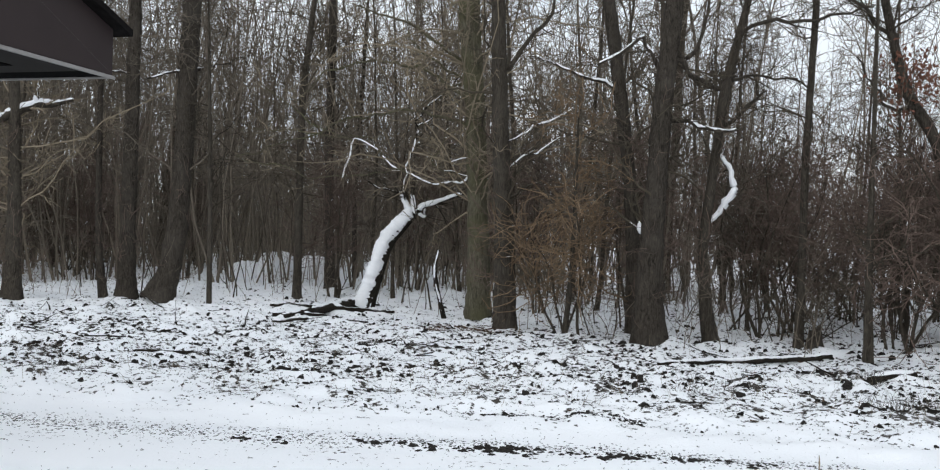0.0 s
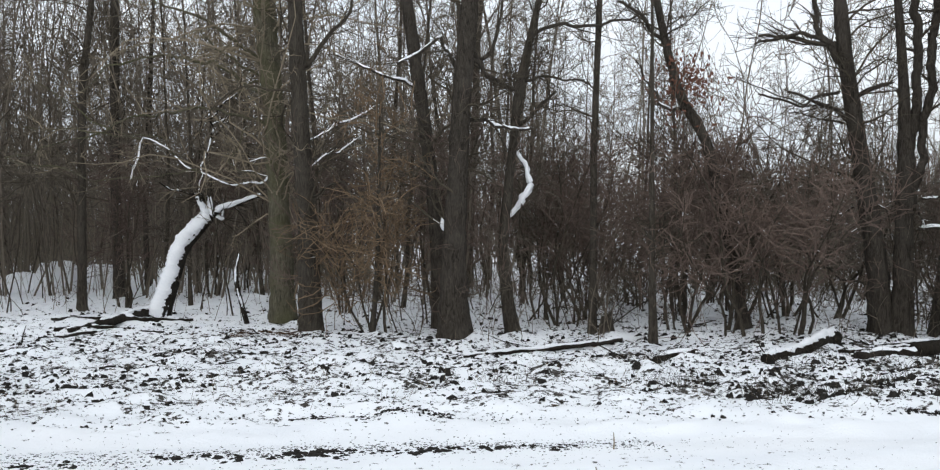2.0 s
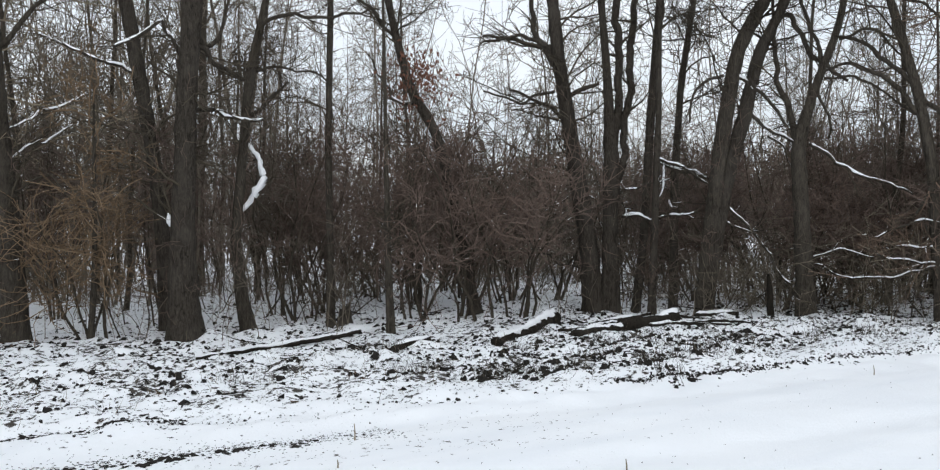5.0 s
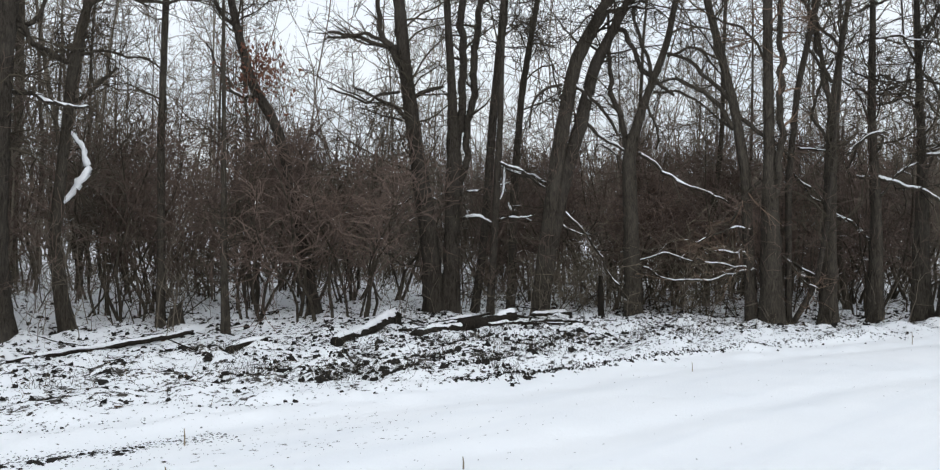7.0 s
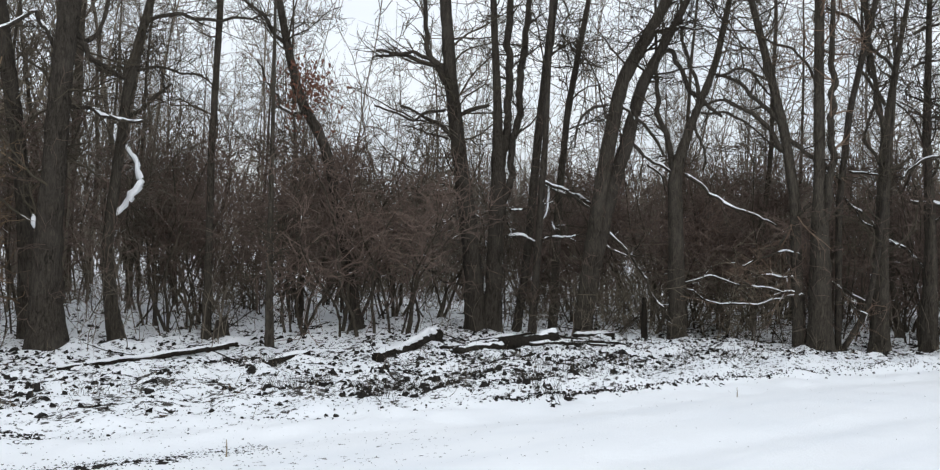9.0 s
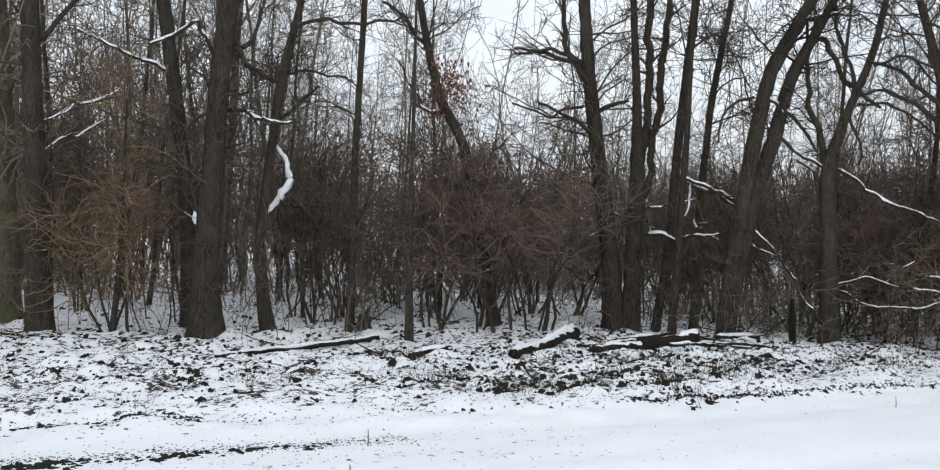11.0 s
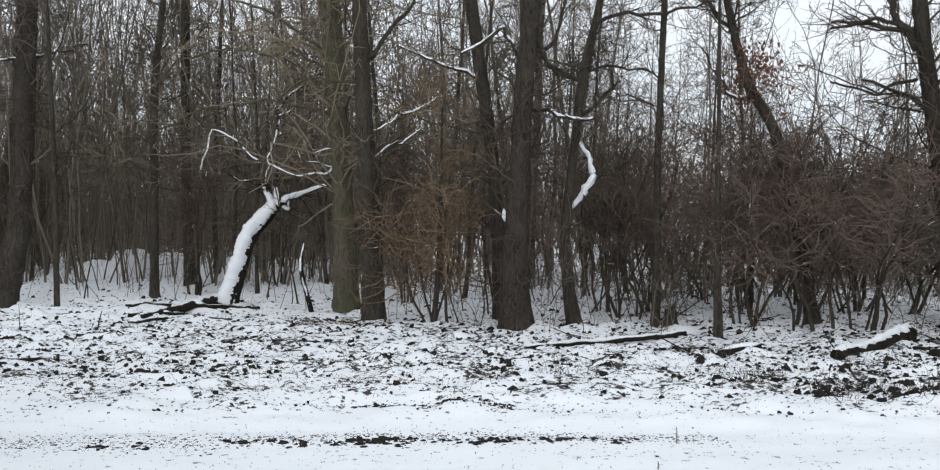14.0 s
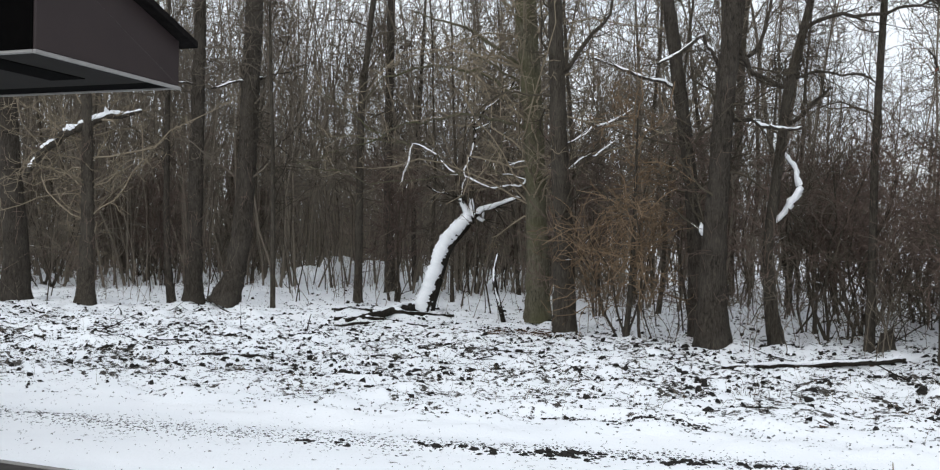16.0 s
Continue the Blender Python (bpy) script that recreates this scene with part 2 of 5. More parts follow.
# ---- ground ----
def build_ground():
    fine = np.arange(-13, 18.01, 0.075)
    gx = np.concatenate([-13 - np.geomspace(0.3, 1900, 60)[::-1], fine, 18 + np.geomspace(0.3, 1900, 60)])
    fy = np.arange(2.0, 20.01, 0.06)
    gy = np.concatenate([2 - np.geomspace(0.3, 1900, 50)[::-1], fy, 20 + np.geomspace(0.3, 1900, 60)])
    X, Y = np.meshgrid(gx, gy)
    Z = ground_height(X, Y)
    n, m = X.shape
    i, j = np.meshgrid(np.arange(n - 1), np.arange(m - 1), indexing="ij")
    a = i * m + j
    me = mesh_of("ground", np.stack([X, Y, Z], -1).reshape(-1, 3), np.stack([a, a + 1, a + m + 1, a + m], -1).reshape(-1, 4), SNOW_GROUND)
    e = Y - lane_edge(X)
    thin_snow = np.interp(e, [-2.6, -1.75, -1.3, -0.9, -0.3, 0.2, 1.2, 4.5, 9.0, 30.0], [0.05, 0.35, 0.65, 0.45, 0.35, 0.85, 1.05, 1.05, 0.62, 0.25])
    thin_snow = np.where((e < 0) & (X > 3.9), thin_snow * np.clip(1 - (X - 3.9) / 2.5, 0.15, 1), thin_snow)
    at = me.attributes.new("thin_snow", "FLOAT", "POINT")
    at.data.foreach_set("value", thin_snow.astype(np.float32).ravel())
    tagged(new("ground", me), "thin snow over leaf litter, verge and farm lane", "ground", kind="structure")


build_ground()


# ---- trees ----
def stem_path(bends, x, y, top):
    """A smooth stem through its bends (dx, dy, z, radius), carried on to its full height."""
    b = np.array(bends, float)
    last = b[-1] - b[-2]
    slope = np.clip(last[:2] / max(last[2], 0.2), -0.35, 0.35)
    if top > b[-1, 2] + 0.5:
        rise = top - b[-1, 2]
        b = np.vstack([b, [b[-1, 0] + slope[0] * rise * 0.5, b[-1, 1] + slope[1] * rise * 0.5, b[-1, 2] + rise * 0.5, b[-1, 3] * 0.62], [b[-1, 0] + slope[0] * rise * 0.7, b[-1, 1] + slope[1] * rise * 0.7, top, 0.012]])
    s = np.concatenate([[0], np.cumsum(np.linalg.norm(np.diff(b[:, :3], axis=0), axis=1))])
    t = np.linspace(0, s[-1], max(6, int(s[-1] / 0.12)))
    p = np.stack([np.interp(t, s, b[:, k]) for k in range(4)], 1)
    for _ in range(3):
        p[1:-1] = 0.25 * p[:-2] + 0.5 * p[1:-1] + 0.25 * p[2:]
    p[:, 3] = np.maximum(p[:, 3], 0.006)
    return p


def knobbly(r, sides, seed, amount=0.06, flare=0.0, z=None):
    """Radii (n, sides) with lobes, knots and a flared foot."""
    g = np.random.default_rng(seed)
    n = len(r)
    a = np.arange(sides) * 2 * np.pi / sides
    k = 1 + amount * np.sin(3 * a[None] + g.uniform(0, 6) + np.linspace(0, 3, n)[:, None]) + amount * 0.7 * g.normal(size=(n, sides))
    if flare and z is not None:
        foot = np.exp(-np.maximum(z, 0) / 0.22)[:, None]
        k += flare * foot * (0.7 + 0.5 * np.sin(5 * a[None] + g.uniform(0, 6)))
    return r[:, None] * k


def snow_on(pts, rad, seed, cover=0.85):
    """Snow lying along the upper side of a limb, thinner where it is steep; cover above 1: driven onto it thickly by the wind."""
    g = np.random.default_rng(seed)
    t = unit(np.gradient(pts, axis=0))
    level = np.sqrt(np.clip(1 - t[:, 2] ** 2, 0, 1))
    bits = np.convolve(g.uniform(0, 1, len(rad) + 2), np.ones(3) / 3, "valid")
    slow = np.convolve(g.uniform(0, 1, len(rad) + 6), np.ones(7) / 7, "valid")
    gap = 0.5 + 2.2 * (slow - 0.5) < 0.98 - cover
    r = rad * np.clip(0.25 + level, 0.3, 1.05) * np.where(gap, 0.1, 0.55 + 0.9 * bits)
    r[0] *= 0.3
    r[-1] *= 0.3
    w = Wood()
    n = len(r)
    up = np.zeros_like(pts)
    up[:, 2] = rad * 0.70 * (0.35 + 0.65 * level)
    r *= 0.78
    if cover > 1:
        r = rad * (0.98 + 0.26 * (bits - 0.5))
        if cover < 1.08:
            r = np.where(bits < 0.30, 0.35 * r, r)
        r[0] *= 0.5
        r[-1] *= 0.6
        up = np.array([-0.19, -0.42, 0.22]) * rad[:, None]
    soft = g.normal(size=(n + 6, 10))
    soft = sum(soft[i:i + n] for i in range(7)) / 7
    lumpy = r[:, None] * (1 + (0.16 if rad.max() > 0.1 else 0.40) * soft + 0.07 * g.normal(size=(n, 10)))
    w.add((pts + up)[None], lumpy[None], 10)
    return w.mesh("snow", SNOW_CAP)


def limb_path(bends, sway=0.022):
    b = np.array(bends, float)
    s = np.concatenate([[0], np.cumsum(np.linalg.norm(np.diff(b[:, :3], axis=0), axis=1))])
    t = np.linspace(0, s[-1], max(6, int(s[-1] / 0.05)))
    p = np.stack([np.interp(t, s, b[:, k]) for k in range(4)], 1)
    for _ in range(2):
        p[1:-1] = 0.25 * p[:-2] + 0.5 * p[1:-1] + 0.25 * p[2:]
    g = np.random.default_rng(int(abs(b[0, 0]) * 1000) % 997)
    bend = np.sin(t[:, None] * g.uniform(3, 7, 3) + g.uniform(0, 6, 3)) * sway * min(1.0, s[-1])
    p[:, :3] += bend * np.minimum(t / 0.3, 1)[:, None]
    knots = np.arange(0, s[-1] + 0.25, 0.17)
    kink = g.normal(0, 0.020, (len(knots), 3)) * min(1.0, sway / 0.02)
    p[:, :3] += np.stack([np.interp(t, knots, kink[:, k]) for k in range(3)], 1) * np.minimum(t / 0.2, 1)[:, None]
    p[1:-1, :3] += np.random.default_rng(len(t)).normal(size=(len(t) - 2, 3)) * p[1:-1, 3:] * (0.20 if b[:, 3].max() < 0.03 else 0.09)
    return p


def tree(x, y, bends, label, top=11.0, mat=BARK_GREY, twig=TWIG_DARK, boughs=14, reach=(0.8, 2.2), low=0.16, fine=7, finer=4, seed=1, flare=0.28, limbs=(), name="tree", coat=None, droop=0.05, high=None, thick=0.020, stout=1.0):
    """A bare tree: stem, large limbs (some under snow) and a crown of boughs and twigs."""
    global rng
    rng = np.random.default_rng(seed)
    root = new(name)
    root.location = (x, y, float(ground_height(x, y)) - 0.03)
    tagged(root, label, "tree", "woodland trees")
    p = stem_path(bends, x, y, top)
    r = p[:, 3]
    big = r[0] > 0.06
    sides = 14 if big else 8
    w = Wood()
    w.add(p[None, :, :3], knobbly(r, sides, seed, 0.075 if big else 0.06, flare, p[:, 2])[None], sides)
    part("trunk", w.mesh("trunk", mat), root)
    if coat:
        k = slice(int(coat[0] * len(r)), int(coat[1] * len(r)))
        c = p[k]
        t = np.linspace(0, len(c) - 1, len(c) * 4)
        c = np.stack([np.interp(t, np.arange(len(c)), c[:, a]) for a in range(4)], 1)
        part("snow", snow_on(c[:, :3], c[:, 3] * (0.96 if big else 0.70), seed, 1.1), root, "snow driven onto the stem")
    crown = Wood()
    for i, (pts, snow) in enumerate(limbs):
        q = limb_path(pts)
        if snow == 0 and q[-1, 2] > 4.4 and q[-1, 2] - q[-8, 2] > 0.6 * np.linalg.norm(q[-1, :3] - q[-8, :3]):
            extra = np.array([[q[-1, 0], q[-1, 1], q[-1, 2] + 2.5, 0.012]])
            q = np.vstack([q, extra + [[0.3 * (q[-1, 0] - q[0, 0]), 0.3 * (q[-1, 1] - q[0, 1]), 0, 0]]])
        lw = Wood()
        lw.add(q[None, :, :3], knobbly(q[:, 3], 8, seed + i, 0.05)[None], 8)
        ob = part("limb", lw.mesh("limb", mat), root)
        b, br = sprout(q[None, :, :3], q[None, :, 3], 6, 0.25, 1.0, (25, 65), (0.3, 0.9), 4, 0.2, 0.03, 0.4, 0.0035)
        crown.add(b, br, 4)
        if snow:
            part("snow", snow_on(q[:, :3], q[:, 3], seed + 7 * i, snow), ob, "snow lying along the limb")
            lines = Wood()
            lines.add(b[:3, :2] + np.array([0, 0, 0.004]), np.maximum(br[:3, :2] * 0.7, 0.003), 5)
            tagged(part("snow", lines.mesh("snow", SNOW_CAP), ob, "thin snow on side twigs"), kind="stuff")
        c, cr = sprout(b, br, 5, 0.1, 1.0, (20, 60), (0.15, 0.5), 2, 0.2, 0.02, 0.6, 0.0022)
        crown.add(c, cr, 3)
    if big and top > 5:
        # fine shoots on the lower stem
        g = max(2, int(len(r) * 3.6 / top))
        b, br = sprout(p[None, :g, :3], np.minimum(r[None, :g], 0.008), 34, 0.08, 1.0, (35, 85), (0.25, 0.95), 4, 0.3, 0.04, 0.6, 0.0036)
        b += unit(b[:, 1:2] - b[:, :1]) * 0.6 * float(r[: g].mean())
        c, cr = sprout(b, br, 3, 0.2, 1.0, (25, 70), (0.12, 0.45), 2, 0.3, 0.02, 0.7, 0.003)
        shoots = Wood()
        shoots.add(b, br, 3)
        shoots.add(c, cr, 3)
        tagged(part("stem_growth", shoots.mesh("stem_growth", TWIG_WINE), root, "fine reddish shoots on the stem"), kind="stuff")
    if boughs:
        if x > 8:
            boughs = int(boughs * 1.4)
        hi = high or min(0.97, 6.4 / max(top, 1))
        b, br = sprout(p[None, :, :3], r[None], boughs, low, hi, (35, 85), reach, 8, 0.29, droop, 0.27, 0.005 * stout)
        br = np.minimum(br, np.linspace(thick, 0.005, br.shape[1])[None])
        crown.add(b, br, 4)
        c, cr = sprout(b, br, fine, 0.12, 1.0, (30, 75), (0.25, 0.9), 5, 0.46, 0.02, 0.6, 0.0037 * stout)
        crown.add(c, cr, 3)
        d, dr = sprout(c, cr, finer, 0.15, 1.0, (30, 75), (0.10, 0.42), 3, 0.5, 0.01, 0.75, 0.0031 * stout)
        crown.add(d, dr, 3)
    if crown.n:
        part("crown", crown.mesh("crown", twig), root, "bare twigs without leaves")
    return root


# front row of the wood
tree(-10.00, 15.82, [(0.00, 0.00, 0.00, 0.280), (0.01, 0.01, 0.97, 0.226), (-0.09, -0.06, 2.38, 0.200), (-0.19, -0.12, 4.00, 0.186)],
    "broad dark trunk of a bare tree beside the porch", seed=31, mat=BARK_DARK)
tree(-8.34, 15.39, [(0.00, 0.00, 0.00, 0.174), (0.02, 0.01, 1.25, 0.124), (0.01, 0.00, 2.38, 0.112), (-0.02, -0.01, 3.74, 0.093)],
    "slim grey-brown tree with a snowy crooked broken limb", seed=32, twig=TWIG_PALE, low=0.15, high=0.34, boughs=28, reach=(1.4, 3.4), droop=-0.01, fine=7, finer=3, thick=0.015, stout=1.2, limbs=[
    ([(-0.92, -0.50, 2.43, 0.045), (-0.75, -0.41, 2.83, 0.067), (-0.43, -0.23, 3.27, 0.078), (-0.02, -0.01, 3.47, 0.073), (0.29, 0.16, 3.64, 0.067), (0.52, 0.28, 3.69, 0.050), (0.85, 0.46, 3.81, 0.028)], 0.97),
    ([(0.27, 0.15, 3.65, 0.050), (0.29, 0.16, 3.82, 0.037), (0.29, 0.16, 3.91, 0.025)], 1.2)])
tree(-7.10, 16.42, [(0.00, 0.00, 0.00, 0.083), (-0.08, -0.04, 0.78, 0.070), (-0.13, -0.06, 1.86, 0.057), (-0.14, -0.06, 4.25, 0.051)],
    "thin dark leaning tree at the wood's edge", seed=33, mat=BARK_DARK, top=8, boughs=8)
tree(-6.67, 16.41, [(0.00, 0.00, 0.00, 0.189), (0.01, 0.00, 1.27, 0.145), (0.03, 0.01, 3.66, 0.132), (0.05, 0.02, 6.00, 0.113)],
    "tall straight dark bare tree among thinner ones", seed=34, mat=BARK_DARK, twig=TWIG, limbs=[
    ([(-0.00, -0.00, 4.38, 0.021), (-0.17, -0.07, 4.44, 0.021), (-0.30, -0.12, 4.44, 0.013)], 0.9)])
tree(-5.83, 15.86, [(0.00, 0.00, 0.00, 0.282), (0.18, 0.07, 0.54, 0.202), (0.30, 0.11, 1.41, 0.186), (0.38, 0.14, 3.04, 0.176), (0.44, 0.16, 5.89, 0.166)],
    "stout dark tree with a swollen leaning foot", seed=35, mat=BARK_DARK, flare=0.25, twig=TWIG, limbs=[
    ([(0.36, 0.13, 4.34, 0.025), (0.05, 0.02, 4.28, 0.020), (-0.29, -0.11, 4.20, 0.016)], 0.8),
    ([(0.39, 0.14, 4.41, 0.036), (0.54, 0.20, 4.41, 0.042), (0.62, 0.23, 4.44, 0.024)], 1)])
tree(-4.68, 15.22, [(0.00, 0.00, 0.00, 0.051), (-0.03, -0.01, 2.43, 0.040), (-0.11, -0.03, 4.62, 0.028)],
    "thin bare sapling at the wood's edge", seed=36, top=6, boughs=14, reach=(0.4, 1.2), flare=0.1)
tree(-3.50, 17.21, [(0.00, 0.00, 0.00, 0.087), (-0.01, -0.00, 2.56, 0.075), (-0.01, -0.00, 4.05, 0.069), (0.19, 0.04, 6.22, 0.056)],
    "slender straight grey tree behind thin saplings", seed=37, boughs=16)
tree(-3.43, 20.81, [(0.00, 0.00, 0.00, 0.120), (-0.10, -0.02, 3.52, 0.105), (-0.10, -0.02, 7.17, 0.097)],
    "straight dark tree beside the snowy mounds", seed=38, mat=BARK_DARK)
tree(-3.27, 24.21, [(0.00, 0.00, 0.00, 0.078), (-0.07, -0.01, 2.11, 0.069), (0.04, 0.01, 5.06, 0.061)],
    "thin dark tree beyond the snowy mounds", seed=39, mat=BARK_DARK, boughs=9)
tree(-1.96, 15.74, [(0.00, 0.00, 0.00, 0.169), (0.18, 0.02, 0.59, 0.152), (0.37, 0.05, 1.27, 0.147), (0.61, 0.08, 1.57, 0.135), (0.86, 0.11, 1.82, 0.118)],
    "broken dead tree leaning over, its back thick with snow", seed=40, top=0, mat=BARK_DEAD, boughs=0, name="dead_tree", flare=0.3, coat=(0.02, 1.0), limbs=[
    ([(0.86, 0.11, 1.82, 0.079), (0.71, 0.09, 2.01, 0.051), (0.66, 0.08, 2.16, 0.034)], 1.2),
    ([(0.89, 0.11, 1.84, 0.068), (0.88, 0.11, 2.07, 0.045), (0.85, 0.11, 2.20, 0.028)], 1.2),
    ([(0.86, 0.11, 1.82, 0.079), (1.08, 0.14, 1.98, 0.048), (1.42, 0.18, 2.10, 0.040), (1.72, 0.21, 2.22, 0.028)], 1.05),
    ([(0.97, 0.12, 1.85, 0.028), (1.09, 0.14, 1.71, 0.028), (1.11, 0.14, 1.94, 0.023)], 1.2),
    ([(0.68, 0.09, 2.23, 0.011), (0.73, 0.09, 2.63, 0.011), (0.85, 0.11, 3.08, 0.014), (0.90, 0.11, 3.45, 0.016), (0.79, 0.10, 3.76, 0.011)], 1.04),
    ([(0.88, 0.11, 3.47, 0.011), (1.00, 0.12, 3.52, 0.011), (1.16, 0.15, 3.59, 0.008)], 1.04),
    ([(0.86, 0.11, 3.54, 0.015), (1.16, 0.14, 3.90, 0.019), (1.41, 0.18, 4.14, 0.015), (1.63, 0.20, 4.37, 0.012)], 0.9),
    ([(0.70, 0.09, 2.19, 0.015), (0.38, 0.05, 2.24, 0.012), (0.06, 0.01, 2.42, 0.012)], 0.7)])
tree(-0.41, 14.77, [(0.00, 0.00, 0.00, 0.042), (-0.14, -0.00, 0.52, 0.037), (-0.21, -0.01, 0.94, 0.032), (-0.13, -0.00, 1.23, 0.021)],
    "small dead crooked stem with a line of snow", seed=41, top=0, mat=BARK_DEAD, boughs=0, name="dead_sapling", flare=0.1, coat=(0.12, 1.0))
tree(0.19, 14.82, [(0.00, 0.00, 0.00, 0.221), (-0.05, 0.00, 1.43, 0.184), (-0.16, 0.00, 3.53, 0.174), (-0.35, 0.00, 5.57, 0.190)],
    "tall mossy grey-green tree with wide thin boughs", seed=42, mat=BARK_MOSS, boughs=60, reach=(1.8, 4.2), low=0.16, flare=0.3, twig=TWIG_PALE, droop=0.0, fine=7, finer=3, thick=0.017, stout=1.25, limbs=[
    ([(-0.24, 0.00, 2.52, 0.018), (-0.34, 0.00, 2.35, 0.018), (-0.87, 0.01, 2.34, 0.013), (-1.51, 0.02, 2.62, 0.013), (-1.89, 0.02, 2.90, 0.013), (-2.25, 0.03, 3.08, 0.011)], 1.04),
    ([(-2.27, 0.03, 3.11, 0.011), (-2.37, 0.03, 2.85, 0.016), (-2.48, 0.03, 2.44, 0.011)], 1.04),
    ([(-0.19, 0.00, 2.86, 0.011), (-0.45, 0.01, 2.77, 0.011), (-0.61, 0.01, 2.69, 0.007)], 1.04),
    ([(-2.27, 0.03, 3.06, 0.016), (-2.81, 0.04, 3.27, 0.013), (-3.46, 0.05, 3.61, 0.010), (-3.91, 0.05, 4.03, 0.010)], 0),
    ([(-0.22, 0.00, 4.26, 0.029), (-0.92, 0.01, 4.89, 0.026), (-1.67, 0.02, 5.26, 0.020), (-2.31, 0.03, 5.42, 0.013)], 0),
    ([(-0.25, 0.00, 3.84, 0.029), (-1.12, 0.01, 4.36, 0.026), (-1.97, 0.03, 4.52, 0.020), (-2.83, 0.04, 4.25, 0.013), (-3.36, 0.04, 3.71, 0.010)], 0),
    ([(-0.26, 0.00, 3.37, 0.026), (-1.11, 0.01, 3.63, 0.023), (-2.17, 0.03, 3.51, 0.016), (-3.24, 0.04, 3.07, 0.013), (-4.32, 0.06, 2.74, 0.010)], 0),
    ([(-1.89, 0.02, 3.11, 0.010), (-2.60, 0.03, 3.11, 0.010), (-3.39, 0.04, 3.19, 0.010), (-4.08, 0.05, 3.22, 0.007)], 0),
    ([(-1.38, 0.02, 2.59, 0.010), (-2.29, 0.03, 2.45, 0.010), (-3.09, 0.04, 2.38, 0.010), (-3.49, 0.05, 2.57, 0.010), (-4.37, 0.06, 2.71, 0.007)], 0),
    ([(-0.37, 0.00, 4.20, 0.020), (-0.78, 0.01, 4.39, 0.016), (-1.19, 0.02, 4.74, 0.013), (-1.40, 0.02, 5.04, 0.010)], 0),
    ([(-0.32, 0.00, 4.15, 0.016), (-0.63, 0.01, 4.03, 0.016), (-0.83, 0.01, 3.82, 0.013)], 0),
    ([(-0.23, 0.00, 2.49, 0.014), (-0.71, 0.01, 2.53, 0.014), (-0.92, 0.01, 2.78, 0.011), (-0.57, 0.01, 3.31, 0.007)], 0.6)])
tree(0.59, 13.20, [(0.00, 0.00, 0.00, 0.186), (-0.04, 0.00, 1.46, 0.150), (-0.17, 0.01, 3.32, 0.126), (-0.26, 0.01, 5.14, 0.113)],
    "tall brown tree close beside the mossy one", seed=43, flare=0.2, boughs=14, limbs=[
    ([(-0.22, 0.01, 2.93, 0.014), (-0.01, 0.00, 2.99, 0.014), (0.33, -0.01, 3.21, 0.017), (0.65, -0.03, 3.37, 0.014), (0.94, -0.04, 3.51, 0.008)], 1.05),
    ([(-0.21, 0.01, 2.48, 0.011), (0.00, -0.00, 2.57, 0.011), (0.25, -0.01, 2.75, 0.011), (0.48, -0.02, 2.88, 0.011), (0.79, -0.04, 3.05, 0.006)], 1.05),
    ([(-0.15, 0.01, 4.07, 0.042), (0.30, -0.01, 4.62, 0.033), (0.62, -0.03, 4.99, 0.023)], 0)])
tree(2.59, 12.04, [(0.00, 0.00, 0.00, 0.262), (-0.02, 0.00, 0.50, 0.216), (-0.01, 0.00, 1.38, 0.173), (0.03, -0.01, 2.25, 0.143), (0.10, -0.02, 3.56, 0.135), (0.21, -0.05, 4.83, 0.128)],
    "stout dark tree with a broad foot and crooked limbs", seed=44, mat=BARK_DARK, flare=0.12, limbs=[
    ([(0.16, -0.03, 3.74, 0.030), (-0.24, 0.05, 4.48, 0.027), (-0.49, 0.11, 4.17, 0.027), (-0.79, 0.17, 4.04, 0.018)], 0.72),
    ([(0.20, -0.04, 3.21, 0.027), (0.39, -0.08, 3.28, 0.027), (0.55, -0.12, 3.16, 0.027), (1.10, -0.24, 3.06, 0.015)], 0.72),
    ([(0.19, -0.04, 4.17, 0.035), (0.35, -0.08, 4.04, 0.039), (0.41, -0.09, 3.83, 0.035), (0.80, -0.17, 3.70, 0.031), (1.01, -0.22, 3.83, 0.018)], 0),
    ([(-0.10, 0.02, 1.60, 0.044), (-0.17, 0.04, 1.67, 0.048), (-0.17, 0.04, 1.80, 0.035)], 1.2),
    ([(0.12, -0.03, 4.35, 0.039), (0.37, -0.08, 4.09, 0.035), (0.53, -0.12, 4.26, 0.026), (0.70, -0.15, 4.70, 0.022)], 0)])
tree(2.52, 12.69, [(0.00, 0.00, 0.00, 0.140), (-0.04, 0.01, 1.09, 0.106), (-0.12, 0.03, 2.28, 0.096), (-0.31, 0.07, 3.66, 0.100), (-0.50, 0.11, 4.98, 0.090)],
    "second stem rising behind the stout dark tree", seed=45, mat=BARK_DARK, flare=0.2, limbs=[
    ([(-0.40, 0.08, 3.75, 0.025), (-0.67, 0.13, 3.84, 0.022), (-1.12, 0.22, 4.03, 0.019), (-1.58, 0.31, 4.24, 0.013)], 0.72)])
